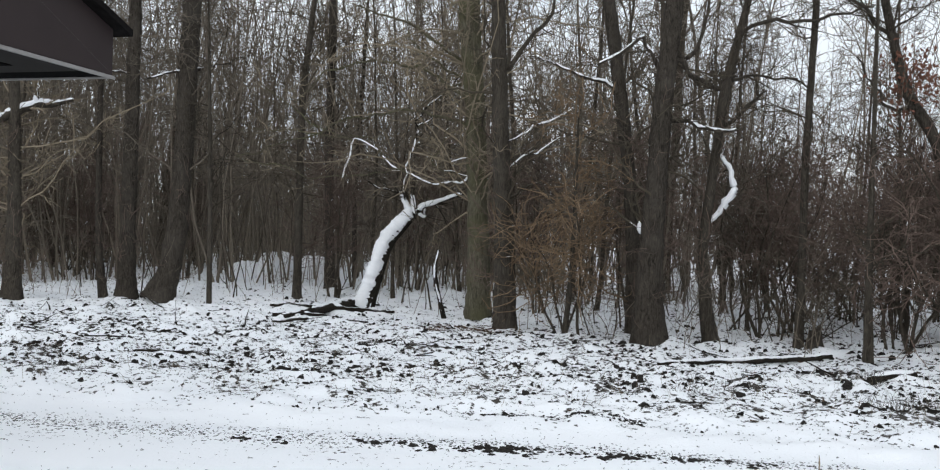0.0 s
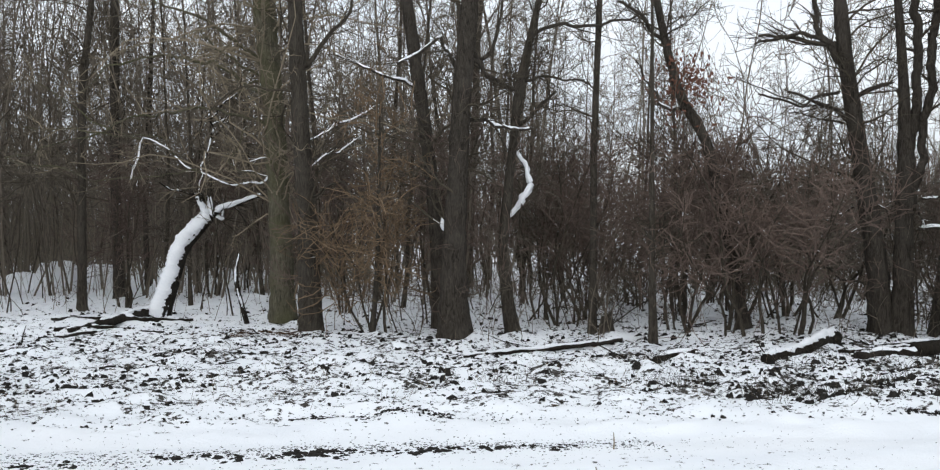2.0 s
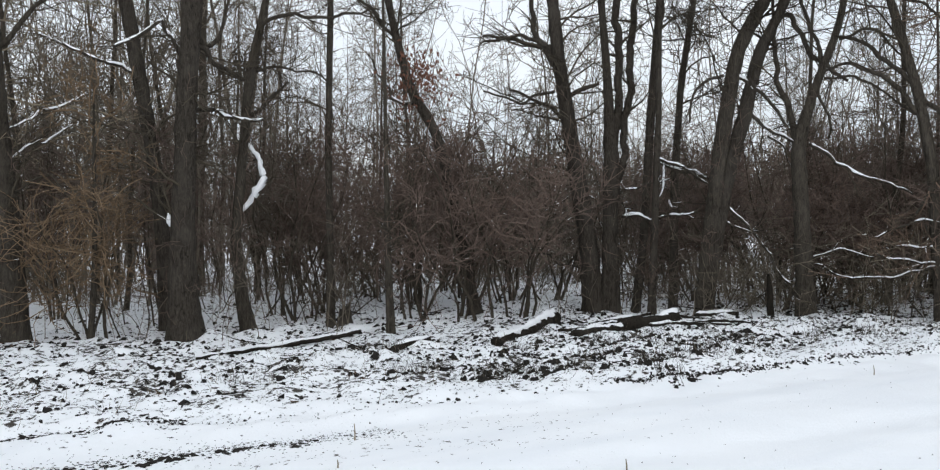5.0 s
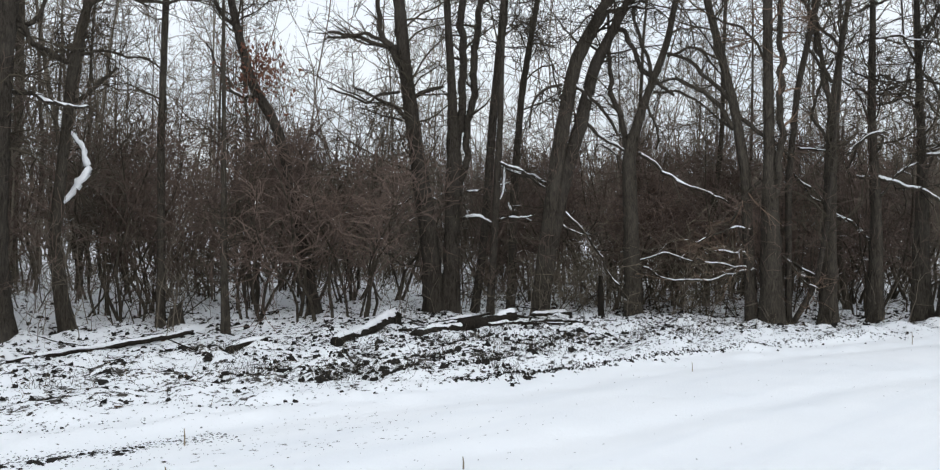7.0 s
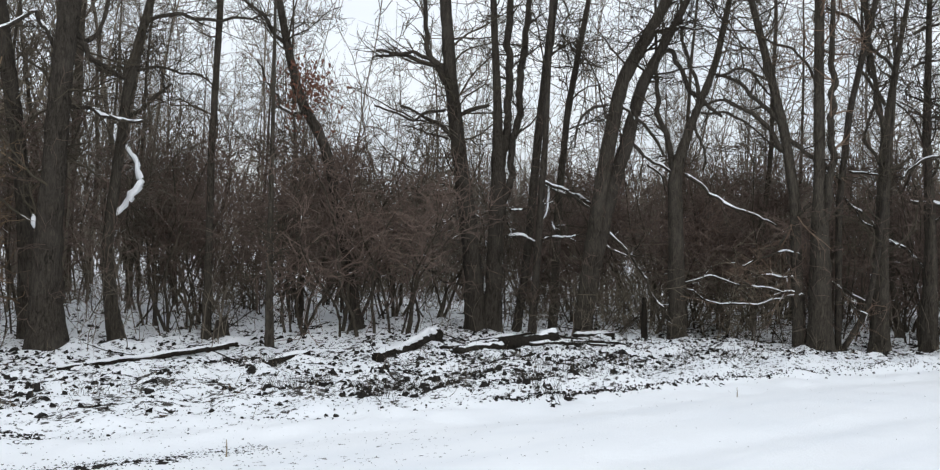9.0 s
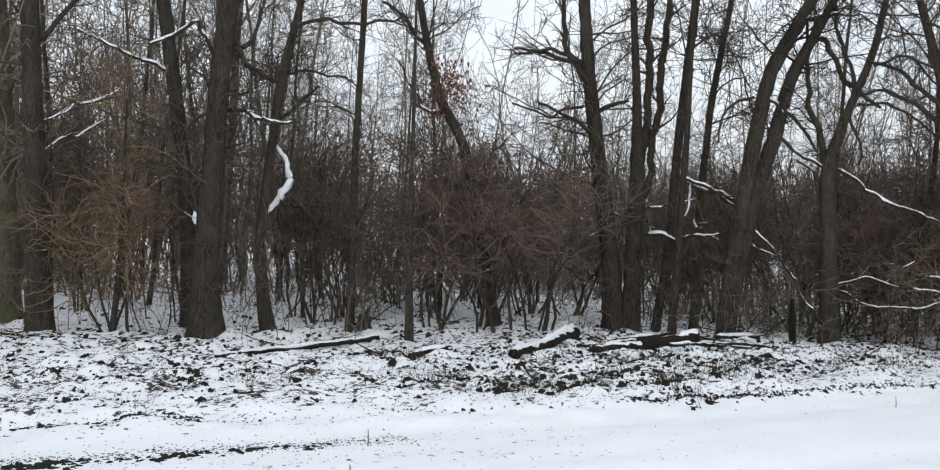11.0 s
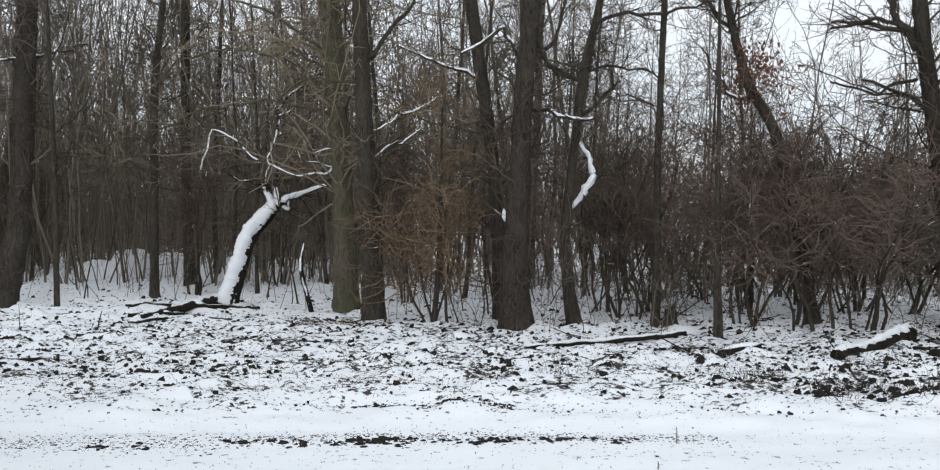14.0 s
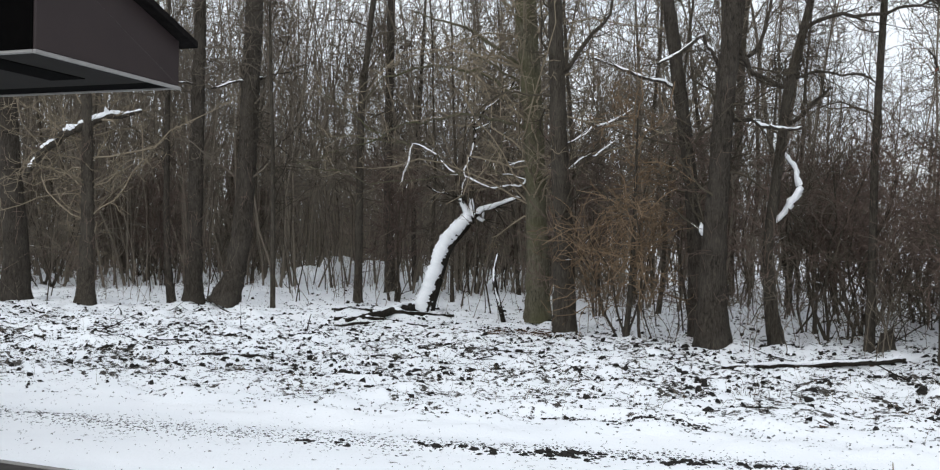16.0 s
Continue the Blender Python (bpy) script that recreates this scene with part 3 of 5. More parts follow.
tree(3.61, 12.43, [(0.00, 0.00, 0.00, 0.120), (-0.11, 0.03, 0.64, 0.092), (-0.17, 0.05, 1.37, 0.074), (-0.11, 0.03, 2.02, 0.074), (-0.01, 0.00, 3.02, 0.064), (0.07, -0.02, 3.84, 0.074), (0.29, -0.09, 4.84, 0.051)],
    "crooked tree with a curled limb full of snow", seed=46, mat=BARK_GREY, boughs=20, low=0.3, limbs=[
    ([(-0.18, 0.05, 1.76, 0.023), (-0.06, 0.02, 1.88, 0.037), (0.12, -0.03, 2.05, 0.051), (0.21, -0.06, 2.27, 0.051), (0.23, -0.07, 2.44, 0.041), (0.16, -0.05, 2.57, 0.041), (0.06, -0.02, 2.65, 0.041), (0.00, -0.00, 2.84, 0.023)], 1.2),
    ([(0.26, -0.08, 4.62, 0.032), (0.71, -0.21, 4.76, 0.028), (1.23, -0.36, 4.74, 0.023), (1.65, -0.48, 4.82, 0.018), (1.99, -0.58, 4.96, 0.014)], 0),
    ([(0.08, -0.02, 3.89, 0.028), (0.50, -0.15, 3.96, 0.018), (1.02, -0.30, 3.95, 0.014)], 0),
    ([(0.03, -0.01, 3.21, 0.032), (0.29, -0.09, 3.39, 0.028), (0.64, -0.18, 3.75, 0.018)], 0)])
tree(4.85, 12.31, [(0.00, 0.00, 0.00, 0.071), (0.01, -0.00, 1.39, 0.052), (0.01, -0.00, 2.77, 0.052), (0.08, -0.03, 5.02, 0.047)],
    "slim straight bare tree at the wood's edge", seed=47, boughs=12, low=0.25)
tree(5.16, 10.82, [(0.00, 0.00, 0.00, 0.064), (-0.02, 0.01, 1.01, 0.047), (-0.02, 0.01, 2.24, 0.034), (-0.02, 0.01, 3.48, 0.026)],
    "thin straight sapling in front of the brush", seed=48, top=5.5, boughs=10, reach=(0.3, 0.9), flare=0.1)
tree(7.02, 11.59, [(0.00, 0.00, 0.00, 0.106), (-0.06, 0.03, 0.51, 0.072), (-0.17, 0.11, 1.23, 0.067), (-0.29, 0.18, 1.87, 0.072), (-0.41, 0.25, 2.60, 0.077), (-0.53, 0.32, 3.04, 0.082), (-0.80, 0.48, 3.52, 0.077), (-0.96, 0.58, 4.18, 0.063), (-1.12, 0.68, 5.07, 0.058)],
    "snaking tree that bends over above the brush", seed=49, mat=BARK_DARK, boughs=12, low=0.4, limbs=[
    ([(-0.68, 0.41, 3.34, 0.026), (-1.02, 0.62, 3.44, 0.023), (-1.26, 0.76, 3.83, 0.020), (-1.42, 0.86, 4.21, 0.013)], 0.72),
    ([(-1.00, 0.60, 4.37, 0.034), (-1.27, 0.77, 4.85, 0.029), (-1.67, 1.01, 5.13, 0.019)], 0)])
tree(1.43, 12.44, [(0.00, 0.00, 0.00, 0.045), (0.06, -0.01, 0.65, 0.040), (0.09, -0.01, 1.36, 0.031), (0.11, -0.01, 2.69, 0.022)],
    "reddish twiggy sapling in front of brown trunks", seed=50, top=3.4, twig=TWIG_ORANGE, boughs=24, reach=(0.7, 1.8), low=0.28, fine=6, finer=2, flare=0.1, droop=-0.04, stout=1.4)
tree(8.94, 10.90, [(0.00, 0.00, 0.00, 0.180), (-0.08, 0.07, 1.24, 0.150), (-0.26, 0.21, 2.74, 0.130), (-0.42, 0.35, 4.22, 0.110), (-0.49, 0.40, 5.16, 0.100)],
    "stout dark tree that leans out of the clump", seed=51, mat=BARK_DARK, flare=0.25, limbs=[
    ([(-0.33, 0.26, 1.93, 0.018), (-0.44, 0.35, 1.80, 0.014), (-0.59, 0.45, 1.78, 0.010)], 0.85),
    ([(-0.09, 0.08, 1.97, 0.014), (0.03, -0.02, 1.85, 0.012), (0.07, -0.06, 1.69, 0.010), (0.12, -0.10, 1.45, 0.008)], 0.75),
    ([(-1.10, 0.81, 1.49, 0.022), (-0.77, 0.59, 1.10, 0.019), (-0.44, 0.35, 0.86, 0.015), (-0.16, 0.13, 0.74, 0.012)], 0),
    ([(-0.60, 0.46, 4.43, 0.035), (-0.86, 0.65, 4.62, 0.030), (-1.15, 0.85, 4.64, 0.025), (-1.43, 1.03, 4.56, 0.019)], 0),
    ([(-0.49, 0.38, 3.69, 0.028), (-0.71, 0.55, 3.63, 0.024), (-0.93, 0.70, 3.52, 0.020), (-1.46, 1.05, 3.72, 0.015)], 0),
    ([(-0.44, 0.35, 3.20, 0.020), (-0.68, 0.53, 3.29, 0.016), (-1.05, 0.78, 3.42, 0.011)], 0),
    ([(-0.37, 0.30, 3.93, 0.045), (-0.64, 0.52, 4.42, 0.040), (-1.09, 0.90, 4.65, 0.030), (-1.40, 1.15, 4.69, 0.020)], 0),
    ([(-0.29, 0.23, 3.14, 0.040), (-0.56, 0.46, 3.48, 0.030), (-1.05, 0.86, 3.71, 0.020)], 0),
    ([(-0.48, 0.40, 4.12, 0.050), (-0.70, 0.57, 4.61, 0.045), (-0.76, 0.62, 5.15, 0.040)], 0),
    ([(-0.36, 0.30, 3.53, 0.040), (-0.10, 0.08, 3.74, 0.035), (0.10, -0.08, 3.84, 0.025)], 0)])
tree(9.13, 10.75, [(0.00, 0.00, 0.00, 0.160), (0.02, -0.02, 1.25, 0.130), (0.03, -0.03, 2.75, 0.110), (0.01, -0.01, 3.74, 0.070), (-0.06, 0.05, 5.18, 0.055)],
    "dark tree that splits into three upright stems", seed=52, mat=BARK_DARK, flare=0.25, boughs=9, low=0.35, limbs=[
    ([(0.07, -0.06, 2.25, 0.075), (0.14, -0.12, 3.74, 0.065), (0.15, -0.13, 5.19, 0.060)], 0),
    ([(0.11, -0.09, 1.95, 0.060), (0.20, -0.17, 2.75, 0.060), (0.30, -0.25, 4.25, 0.060), (0.34, -0.29, 5.19, 0.050)], 0)])
tree(9.57, 10.62, [(0.00, 0.00, 0.00, 0.076), (0.11, -0.10, 1.24, 0.066), (0.21, -0.19, 3.27, 0.071), (0.35, -0.31, 5.24, 0.066)],
    "slim dark tree in the clump", seed=53, mat=BARK_DARK, flare=0.2, boughs=8, low=0.4, limbs=[
    ([(0.25, -0.23, 2.52, 0.024), (0.49, -0.44, 2.39, 0.028), (0.70, -0.63, 2.31, 0.031), (0.90, -0.81, 2.15, 0.021)], 0.72)])
tree(9.29, 9.95, [(0.00, 0.00, 0.00, 0.063), (0.06, -0.06, 1.75, 0.058), (0.11, -0.10, 3.20, 0.048), (0.13, -0.12, 4.54, 0.039)],
    "thin dark tree with snowy broken sticks", seed=54, mat=BARK_DARK, flare=0.2, boughs=8, low=0.4, limbs=[
    ([(0.08, -0.08, 2.52, 0.030), (0.30, -0.29, 2.37, 0.025), (0.48, -0.47, 2.27, 0.021), (0.64, -0.64, 2.12, 0.017)], 0.95),
    ([(0.16, -0.15, 2.41, 0.018), (0.16, -0.15, 2.17, 0.015), (0.14, -0.13, 1.91, 0.013), (0.10, -0.10, 1.89, 0.010)], 1.04),
    ([(-0.29, 0.26, 2.04, 0.018), (-0.09, 0.08, 2.10, 0.015), (0.09, -0.08, 2.15, 0.013), (0.24, -0.23, 2.20, 0.010)], 0.8),
    ([(-0.33, 0.30, 1.61, 0.026), (-0.12, 0.12, 1.62, 0.024), (0.05, -0.05, 1.57, 0.022), (0.19, -0.18, 1.61, 0.020), (0.34, -0.33, 1.63, 0.018), (0.38, -0.37, 1.57, 0.016), (0.53, -0.52, 1.64, 0.014)], 0.78),
    ([(-0.32, 0.29, 1.85, 0.014), (-0.24, 0.22, 1.64, 0.008)], 0.95),
    ([(0.21, -0.20, 1.86, 0.020), (0.24, -0.23, 1.74, 0.011)], 1.04)])
tree(10.38, 10.58, [(0.00, 0.00, 0.00, 0.079), (0.04, -0.04, 2.29, 0.063), (0.13, -0.12, 3.86, 0.058), (0.30, -0.30, 5.38, 0.047)],
    "slim brown tree at the back of the clump", seed=55, flare=0.2, boughs=10, low=0.3)
tree(9.87, 9.49, [(0.00, 0.00, 0.00, 0.088), (0.12, -0.12, 1.27, 0.107), (0.21, -0.22, 2.24, 0.117), (0.31, -0.32, 3.21, 0.117), (0.43, -0.45, 4.17, 0.107), (0.76, -0.79, 5.03, 0.097)],
    "leaning tree that arches over, with snowy limbs", seed=56, flare=0.2, top=7.0, boughs=12, low=0.45, limbs=[
    ([(0.31, -0.33, 1.73, 0.022), (0.50, -0.55, 1.44, 0.020), (0.64, -0.72, 1.16, 0.018), (0.73, -0.82, 0.86, 0.016), (0.82, -0.93, 0.63, 0.014), (0.99, -1.16, 0.28, 0.012)], 0.85),
    ([(0.28, -0.30, 1.51, 0.020), (0.50, -0.55, 1.34, 0.011)], 0.85),
    ([(0.40, -0.43, 3.80, 0.036), (0.43, -0.47, 3.69, 0.032), (0.63, -0.70, 3.48, 0.028), (0.83, -0.94, 3.11, 0.024), (0.86, -0.99, 2.93, 0.020)], 0.9),
    ([(0.61, -0.64, 4.73, 0.053), (0.76, -0.79, 4.94, 0.053), (0.94, -0.98, 4.90, 0.030)], 0.95),
    ([(0.28, -0.30, 3.77, 0.024), (0.04, -0.04, 3.72, 0.024), (-0.03, 0.03, 3.52, 0.019), (-0.09, 0.09, 3.04, 0.015)], 0)])
tree(9.95, 9.43, [(0.00, 0.00, 0.00, 0.107), (0.10, -0.11, 1.07, 0.102), (0.25, -0.26, 2.24, 0.107), (0.44, -0.46, 3.21, 0.107), (0.56, -0.60, 4.07, 0.097), (0.79, -0.83, 4.70, 0.073)],
    "dark leaning tree beside the arching one", seed=57, mat=BARK_DARK, flare=0.2, top=6.5, boughs=12, low=0.45, limbs=[
    ([(0.44, -0.46, 3.21, 0.033), (0.70, -0.74, 2.87, 0.027), (0.92, -0.97, 2.73, 0.020)], 0.72),
    ([(0.69, -0.73, 4.55, 0.039), (0.86, -0.90, 4.65, 0.039), (1.12, -1.19, 3.97, 0.034), (1.45, -1.53, 3.59, 0.024)], 0),
    ([(0.69, -0.73, 4.50, 0.020), (0.85, -0.89, 4.84, 0.020), (0.98, -1.03, 4.99, 0.017), (1.24, -1.31, 5.01, 0.013)], 0.7)])
tree(10.98, 8.38, [(0.00, 0.00, 0.00, 0.147), (-0.03, 0.03, 1.28, 0.123), (-0.06, 0.08, 2.63, 0.108), (0.08, -0.10, 3.40, 0.064), (0.30, -0.39, 4.35, 0.054), (0.38, -0.49, 5.06, 0.044)],
    "forked grey tree with a long snowy drooping limb", seed=58, flare=0.3, boughs=11, low=0.4, limbs=[
    ([(0.04, -0.06, 2.63, 0.026), (0.28, -0.39, 2.31, 0.022), (0.58, -0.81, 2.03, 0.018), (0.85, -1.25, 1.83, 0.014)], 0.85),
    ([(-0.33, 0.41, 2.77, 0.018), (-0.17, 0.22, 2.60, 0.014), (-0.13, 0.17, 2.41, 0.010)], 0.8),
    ([(-0.06, 0.08, 2.63, 0.064), (-0.12, 0.16, 3.02, 0.049), (-0.22, 0.28, 3.70, 0.039), (-0.28, 0.37, 4.57, 0.025)], 0),
    ([(0.03, -0.05, 0.89, 0.017), (0.29, -0.38, 1.00, 0.017), (0.58, -0.76, 0.89, 0.010)], 0.6),
    ([(0.16, -0.21, 3.69, 0.039), (0.13, -0.17, 4.17, 0.029), (-0.02, 0.03, 4.75, 0.025)], 0),
    ([(0.11, -0.14, 3.50, 0.025), (0.19, -0.25, 3.07, 0.020), (0.22, -0.29, 2.68, 0.015)], 0),
    ([(0.30, -0.39, 4.17, 0.025), (0.49, -0.65, 4.28, 0.020), (0.64, -0.83, 4.23, 0.020), (0.81, -1.06, 3.83, 0.015)], 0),
    ([(0.17, -0.23, 3.60, 0.020), (0.45, -0.59, 3.53, 0.020), (0.68, -0.89, 3.40, 0.015), (0.87, -1.14, 3.02, 0.015)], 0)])
tree(10.27, 8.45, [(0.00, 0.00, 0.00, 0.047), (-0.00, 0.01, 0.65, 0.038)],
    "short broken dead stem at the lane's edge", seed=59, top=0, mat=BARK_DEAD, boughs=0, flare=0.2, name="snag")
tree(12.01, 6.55, [(0.00, 0.00, 0.00, 0.185), (-0.01, 0.02, 1.31, 0.146), (-0.03, 0.06, 2.69, 0.083), (-0.06, 0.10, 4.94, 0.068)],
    "reddish-brown tree with low snowy sprays", seed=60, flare=0.3, boughs=9, low=0.4, twig=TWIG_RED, limbs=[
    ([(-0.14, 0.25, 1.44, 0.018), (-0.25, 0.43, 1.51, 0.015), (-0.43, 0.74, 1.36, 0.013), (-0.58, 0.97, 1.24, 0.010)], 0.75),
    ([(-0.25, 0.43, 1.51, 0.014), (-0.21, 0.37, 1.18, 0.008)], 0.8),
    ([(-0.12, 0.22, 1.08, 0.020), (-0.29, 0.50, 1.11, 0.016), (-0.43, 0.74, 1.12, 0.011)], 0.85),
    ([(-0.12, 0.21, 0.84, 0.022), (-0.23, 0.40, 0.88, 0.019), (-0.40, 0.68, 0.92, 0.015), (-0.57, 0.95, 0.99, 0.012)], 0.8),
    ([(-0.12, 0.21, 0.84, 0.022), (-0.31, 0.54, 0.79, 0.020), (-0.40, 0.68, 0.69, 0.018), (-0.64, 1.05, 0.63, 0.016), (-0.86, 1.38, 0.65, 0.014), (-1.05, 1.64, 0.87, 0.012)], 0.85),
    ([(0.07, -0.14, 1.06, 0.020), (0.21, -0.40, 0.73, 0.016), (0.32, -0.61, 0.58, 0.011)], 0.6),
    ([(0.02, -0.05, 1.96, 0.058), (0.05, -0.09, 3.15, 0.053), (0.04, -0.07, 4.43, 0.044)], 0),
    ([(-0.08, 0.15, 2.23, 0.029), (-0.21, 0.38, 1.96, 0.024), (-0.29, 0.53, 1.63, 0.015)], 0),
    ([(-0.06, 0.11, 4.06, 0.024), (-0.14, 0.25, 4.34, 0.019), (-0.27, 0.49, 4.63, 0.019), (-0.44, 0.81, 4.75, 0.015)], 0)])
tree(11.92, 6.82, [(0.00, 0.00, 0.00, 0.098), (-0.04, 0.07, 1.31, 0.083), (-0.06, 0.10, 2.24, 0.078), (-0.16, 0.27, 3.36, 0.073), (-0.30, 0.52, 4.49, 0.059), (-0.37, 0.64, 5.02, 0.049)],
    "slanting tree whose boughs arch to both sides", seed=61, flare=0.2, boughs=15, low=0.35, reach=(1.2, 2.8), limbs=[
    ([(-0.11, 0.19, 2.89, 0.044), (-0.36, 0.63, 3.56, 0.034), (-0.59, 1.03, 3.77, 0.024), (-0.78, 1.36, 3.69, 0.015)], 0),
    ([(-0.16, 0.27, 3.36, 0.039), (-0.45, 0.79, 4.04, 0.029), (-0.68, 1.20, 4.21, 0.020)], 0),
    ([(-0.13, 0.23, 3.17, 0.039), (0.09, -0.16, 2.88, 0.029), (0.27, -0.47, 2.51, 0.020)], 0)])
tree(12.36, 6.45, [(0.00, 0.00, 0.00, 0.050), (-0.01, 0.03, 2.24, 0.050), (0.04, -0.07, 3.63, 0.050), (0.16, -0.30, 4.95, 0.045)],
    "thin tree leaning away at the top", seed=62, mat=BARK_DARK, flare=0.2, boughs=12, low=0.4)
tree(12.40, 6.42, [(0.00, 0.00, 0.00, 0.045), (0.16, -0.30, 0.67, 0.045), (0.22, -0.42, 1.50, 0.040), (0.26, -0.50, 2.70, 0.030)],
    "thin stem slanting out beside its neighbour", seed=63, mat=BARK_DARK, flare=0.1, top=4.5, boughs=6)
tree(12.85, 6.06, [(0.00, 0.00, 0.00, 0.141), (-0.00, 0.00, 1.31, 0.111), (0.01, -0.02, 3.18, 0.076), (0.05, -0.12, 4.29, 0.045), (0.10, -0.21, 4.98, 0.035)],
    "dark tree with many upright forks and snowy limb", seed=64, flare=0.3, boughs=12, low=0.35, limbs=[
    ([(-0.23, 0.47, 2.35, 0.022), (-0.15, 0.30, 2.09, 0.020), (-0.06, 0.13, 1.91, 0.017), (0.01, -0.01, 1.78, 0.015), (0.15, -0.33, 1.59, 0.012)], 0.9),
    ([(-0.21, 0.42, 2.74, 0.020), (0.01, -0.01, 2.67, 0.011)], 0.8),
    ([(0.10, -0.21, 2.61, 0.024), (0.16, -0.35, 2.80, 0.020), (0.24, -0.54, 2.96, 0.017), (0.30, -0.68, 2.96, 0.013)], 0.7),
    ([(0.12, -0.25, 1.58, 0.007), (-0.00, 0.01, 1.76, 0.014), (-0.11, 0.22, 1.97, 0.014), (-0.21, 0.45, 2.32, 0.007)], 0.85),
    ([(0.02, -0.04, 3.18, 0.045), (-0.06, 0.13, 3.84, 0.035), (-0.10, 0.22, 4.50, 0.025)], 0),
    ([(-0.02, 0.05, 0.66, 0.021), (-0.16, 0.33, 0.83, 0.021), (-0.31, 0.66, 1.11, 0.014)], 0.6),
    ([(0.07, -0.15, 4.15, 0.025), (-0.03, 0.06, 4.54, 0.025), (-0.14, 0.30, 4.88, 0.025), (-0.26, 0.55, 5.17, 0.025), (-0.36, 0.76, 5.28, 0.020)], 0),
    ([(0.00, -0.01, 3.74, 0.030), (-0.08, 0.17, 4.08, 0.025), (-0.14, 0.29, 4.27, 0.025), (-0.14, 0.29, 4.51, 0.020)], 0),
    ([(-0.01, 0.02, 2.76, 0.025), (-0.12, 0.25, 3.28, 0.025), (-0.07, 0.16, 3.70, 0.020), (0.01, -0.03, 4.11, 0.015)], 0)])
tree(13.67, 5.68, [(0.00, 0.00, 0.00, 0.126), (-0.00, 0.01, 1.79, 0.084), (-0.04, 0.09, 3.23, 0.063), (-0.04, 0.10, 5.09, 0.042)],
    "dark tree with a long level snowy limb", seed=65, flare=0.3, boughs=14, low=0.25, limbs=[
    ([(0.24, -0.61, 2.67, 0.030), (0.32, -0.85, 2.69, 0.023), (0.40, -1.08, 2.66, 0.017)], 0.95),
    ([(-0.14, 0.33, 2.37, 0.025), (0.06, -0.14, 2.30, 0.029), (0.26, -0.62, 2.09, 0.029), (0.44, -1.06, 1.80, 0.021)], 0.72),
    ([(-0.03, 0.06, 2.65, 0.021), (0.04, -0.09, 2.98, 0.021), (-0.06, 0.15, 2.99, 0.021), (-0.19, 0.47, 2.47, 0.014)], 0.72),
    ([(-0.03, 0.08, 1.31, 0.021), (-0.12, 0.29, 1.58, 0.021), (-0.22, 0.54, 1.74, 0.014)], 0.6),
    ([(0.00, -0.00, 1.98, 0.021), (0.11, -0.26, 2.41, 0.018), (0.22, -0.53, 2.54, 0.011)], 0.6),
    ([(-0.13, 0.32, 4.44, 0.014), (-0.05, 0.12, 4.56, 0.018), (0.08, -0.20, 4.57, 0.018), (0.21, -0.51, 4.45, 0.014), (0.34, -0.82, 4.41, 0.011)], 0.6),
    ([(-0.06, 0.14, 3.47, 0.021), (0.09, -0.22, 3.51, 0.021), (0.13, -0.31, 3.74, 0.016), (0.17, -0.40, 3.97, 0.016)], 0),
    ([(-0.12, 0.30, 4.97, 0.026), (-0.02, 0.06, 5.09, 0.021), (0.11, -0.26, 5.25, 0.016)], 0),
    ([(0.01, -0.02, 1.08, 0.014), (-0.04, 0.10, 1.31, 0.014), (-0.09, 0.22, 1.54, 0.011)], 0.75)])
tree(14.27, 5.20, [(0.00, 0.00, 0.00, 0.162), (-0.01, 0.04, 1.03, 0.119), (-0.01, 0.03, 2.28, 0.076), (-0.04, 0.10, 4.01, 0.049)],
    "dark tree overgrown with fine twigs", seed=66, flare=0.3, boughs=15, low=0.2, limbs=[
    ([(-0.03, 0.07, 2.28, 0.022), (0.09, -0.24, 2.84, 0.018), (0.14, -0.39, 3.07, 0.011)], 0.5),
    ([(-0.00, 0.01, 0.55, 0.018), (0.08, -0.23, 0.70, 0.018), (0.17, -0.47, 0.76, 0.011)], 0.6),
    ([(0.07, -0.20, 3.53, 0.022), (-0.02, 0.05, 4.07, 0.022), (-0.12, 0.34, 4.48, 0.016)], 0),
    ([(-0.01, 0.02, 4.59, 0.027), (0.05, -0.13, 4.96, 0.027), (0.10, -0.28, 5.28, 0.022)], 0),
    ([(-0.01, 0.02, 2.67, 0.015), (0.07, -0.18, 2.71, 0.018), (0.17, -0.47, 2.65, 0.015)], 0.72)])
tree(14.17, 4.79, [(0.00, 0.00, 0.00, 0.160), (0.01, -0.03, 1.33, 0.117), (0.02, -0.05, 2.73, 0.080), (0.02, -0.07, 4.67, 0.064)],
    "dark tree at the far bend of the lane", seed=67, mat=BARK_DARK, flare=0.3, boughs=20, low=0.2, limbs=[
    ([(0.03, -0.09, 2.65, 0.022), (-0.06, 0.18, 2.71, 0.022), (-0.11, 0.34, 2.63, 0.014)], 0.72)])

# ---- undergrowth and wood behind the front row ----
FRONT = ([-60, -45, -30, -20, -8, 2, 12, 22, 32, 40, 55, 72, 95], [22, 20.5, 19.5, 18.5, 17.8, 15.4, 13.3, 13.4, 14.0, 14.8, 14.5, 15.6, 18])


def polar(az, d):
    return d * math.sin(radians(az)), d * math.cos(radians(az))


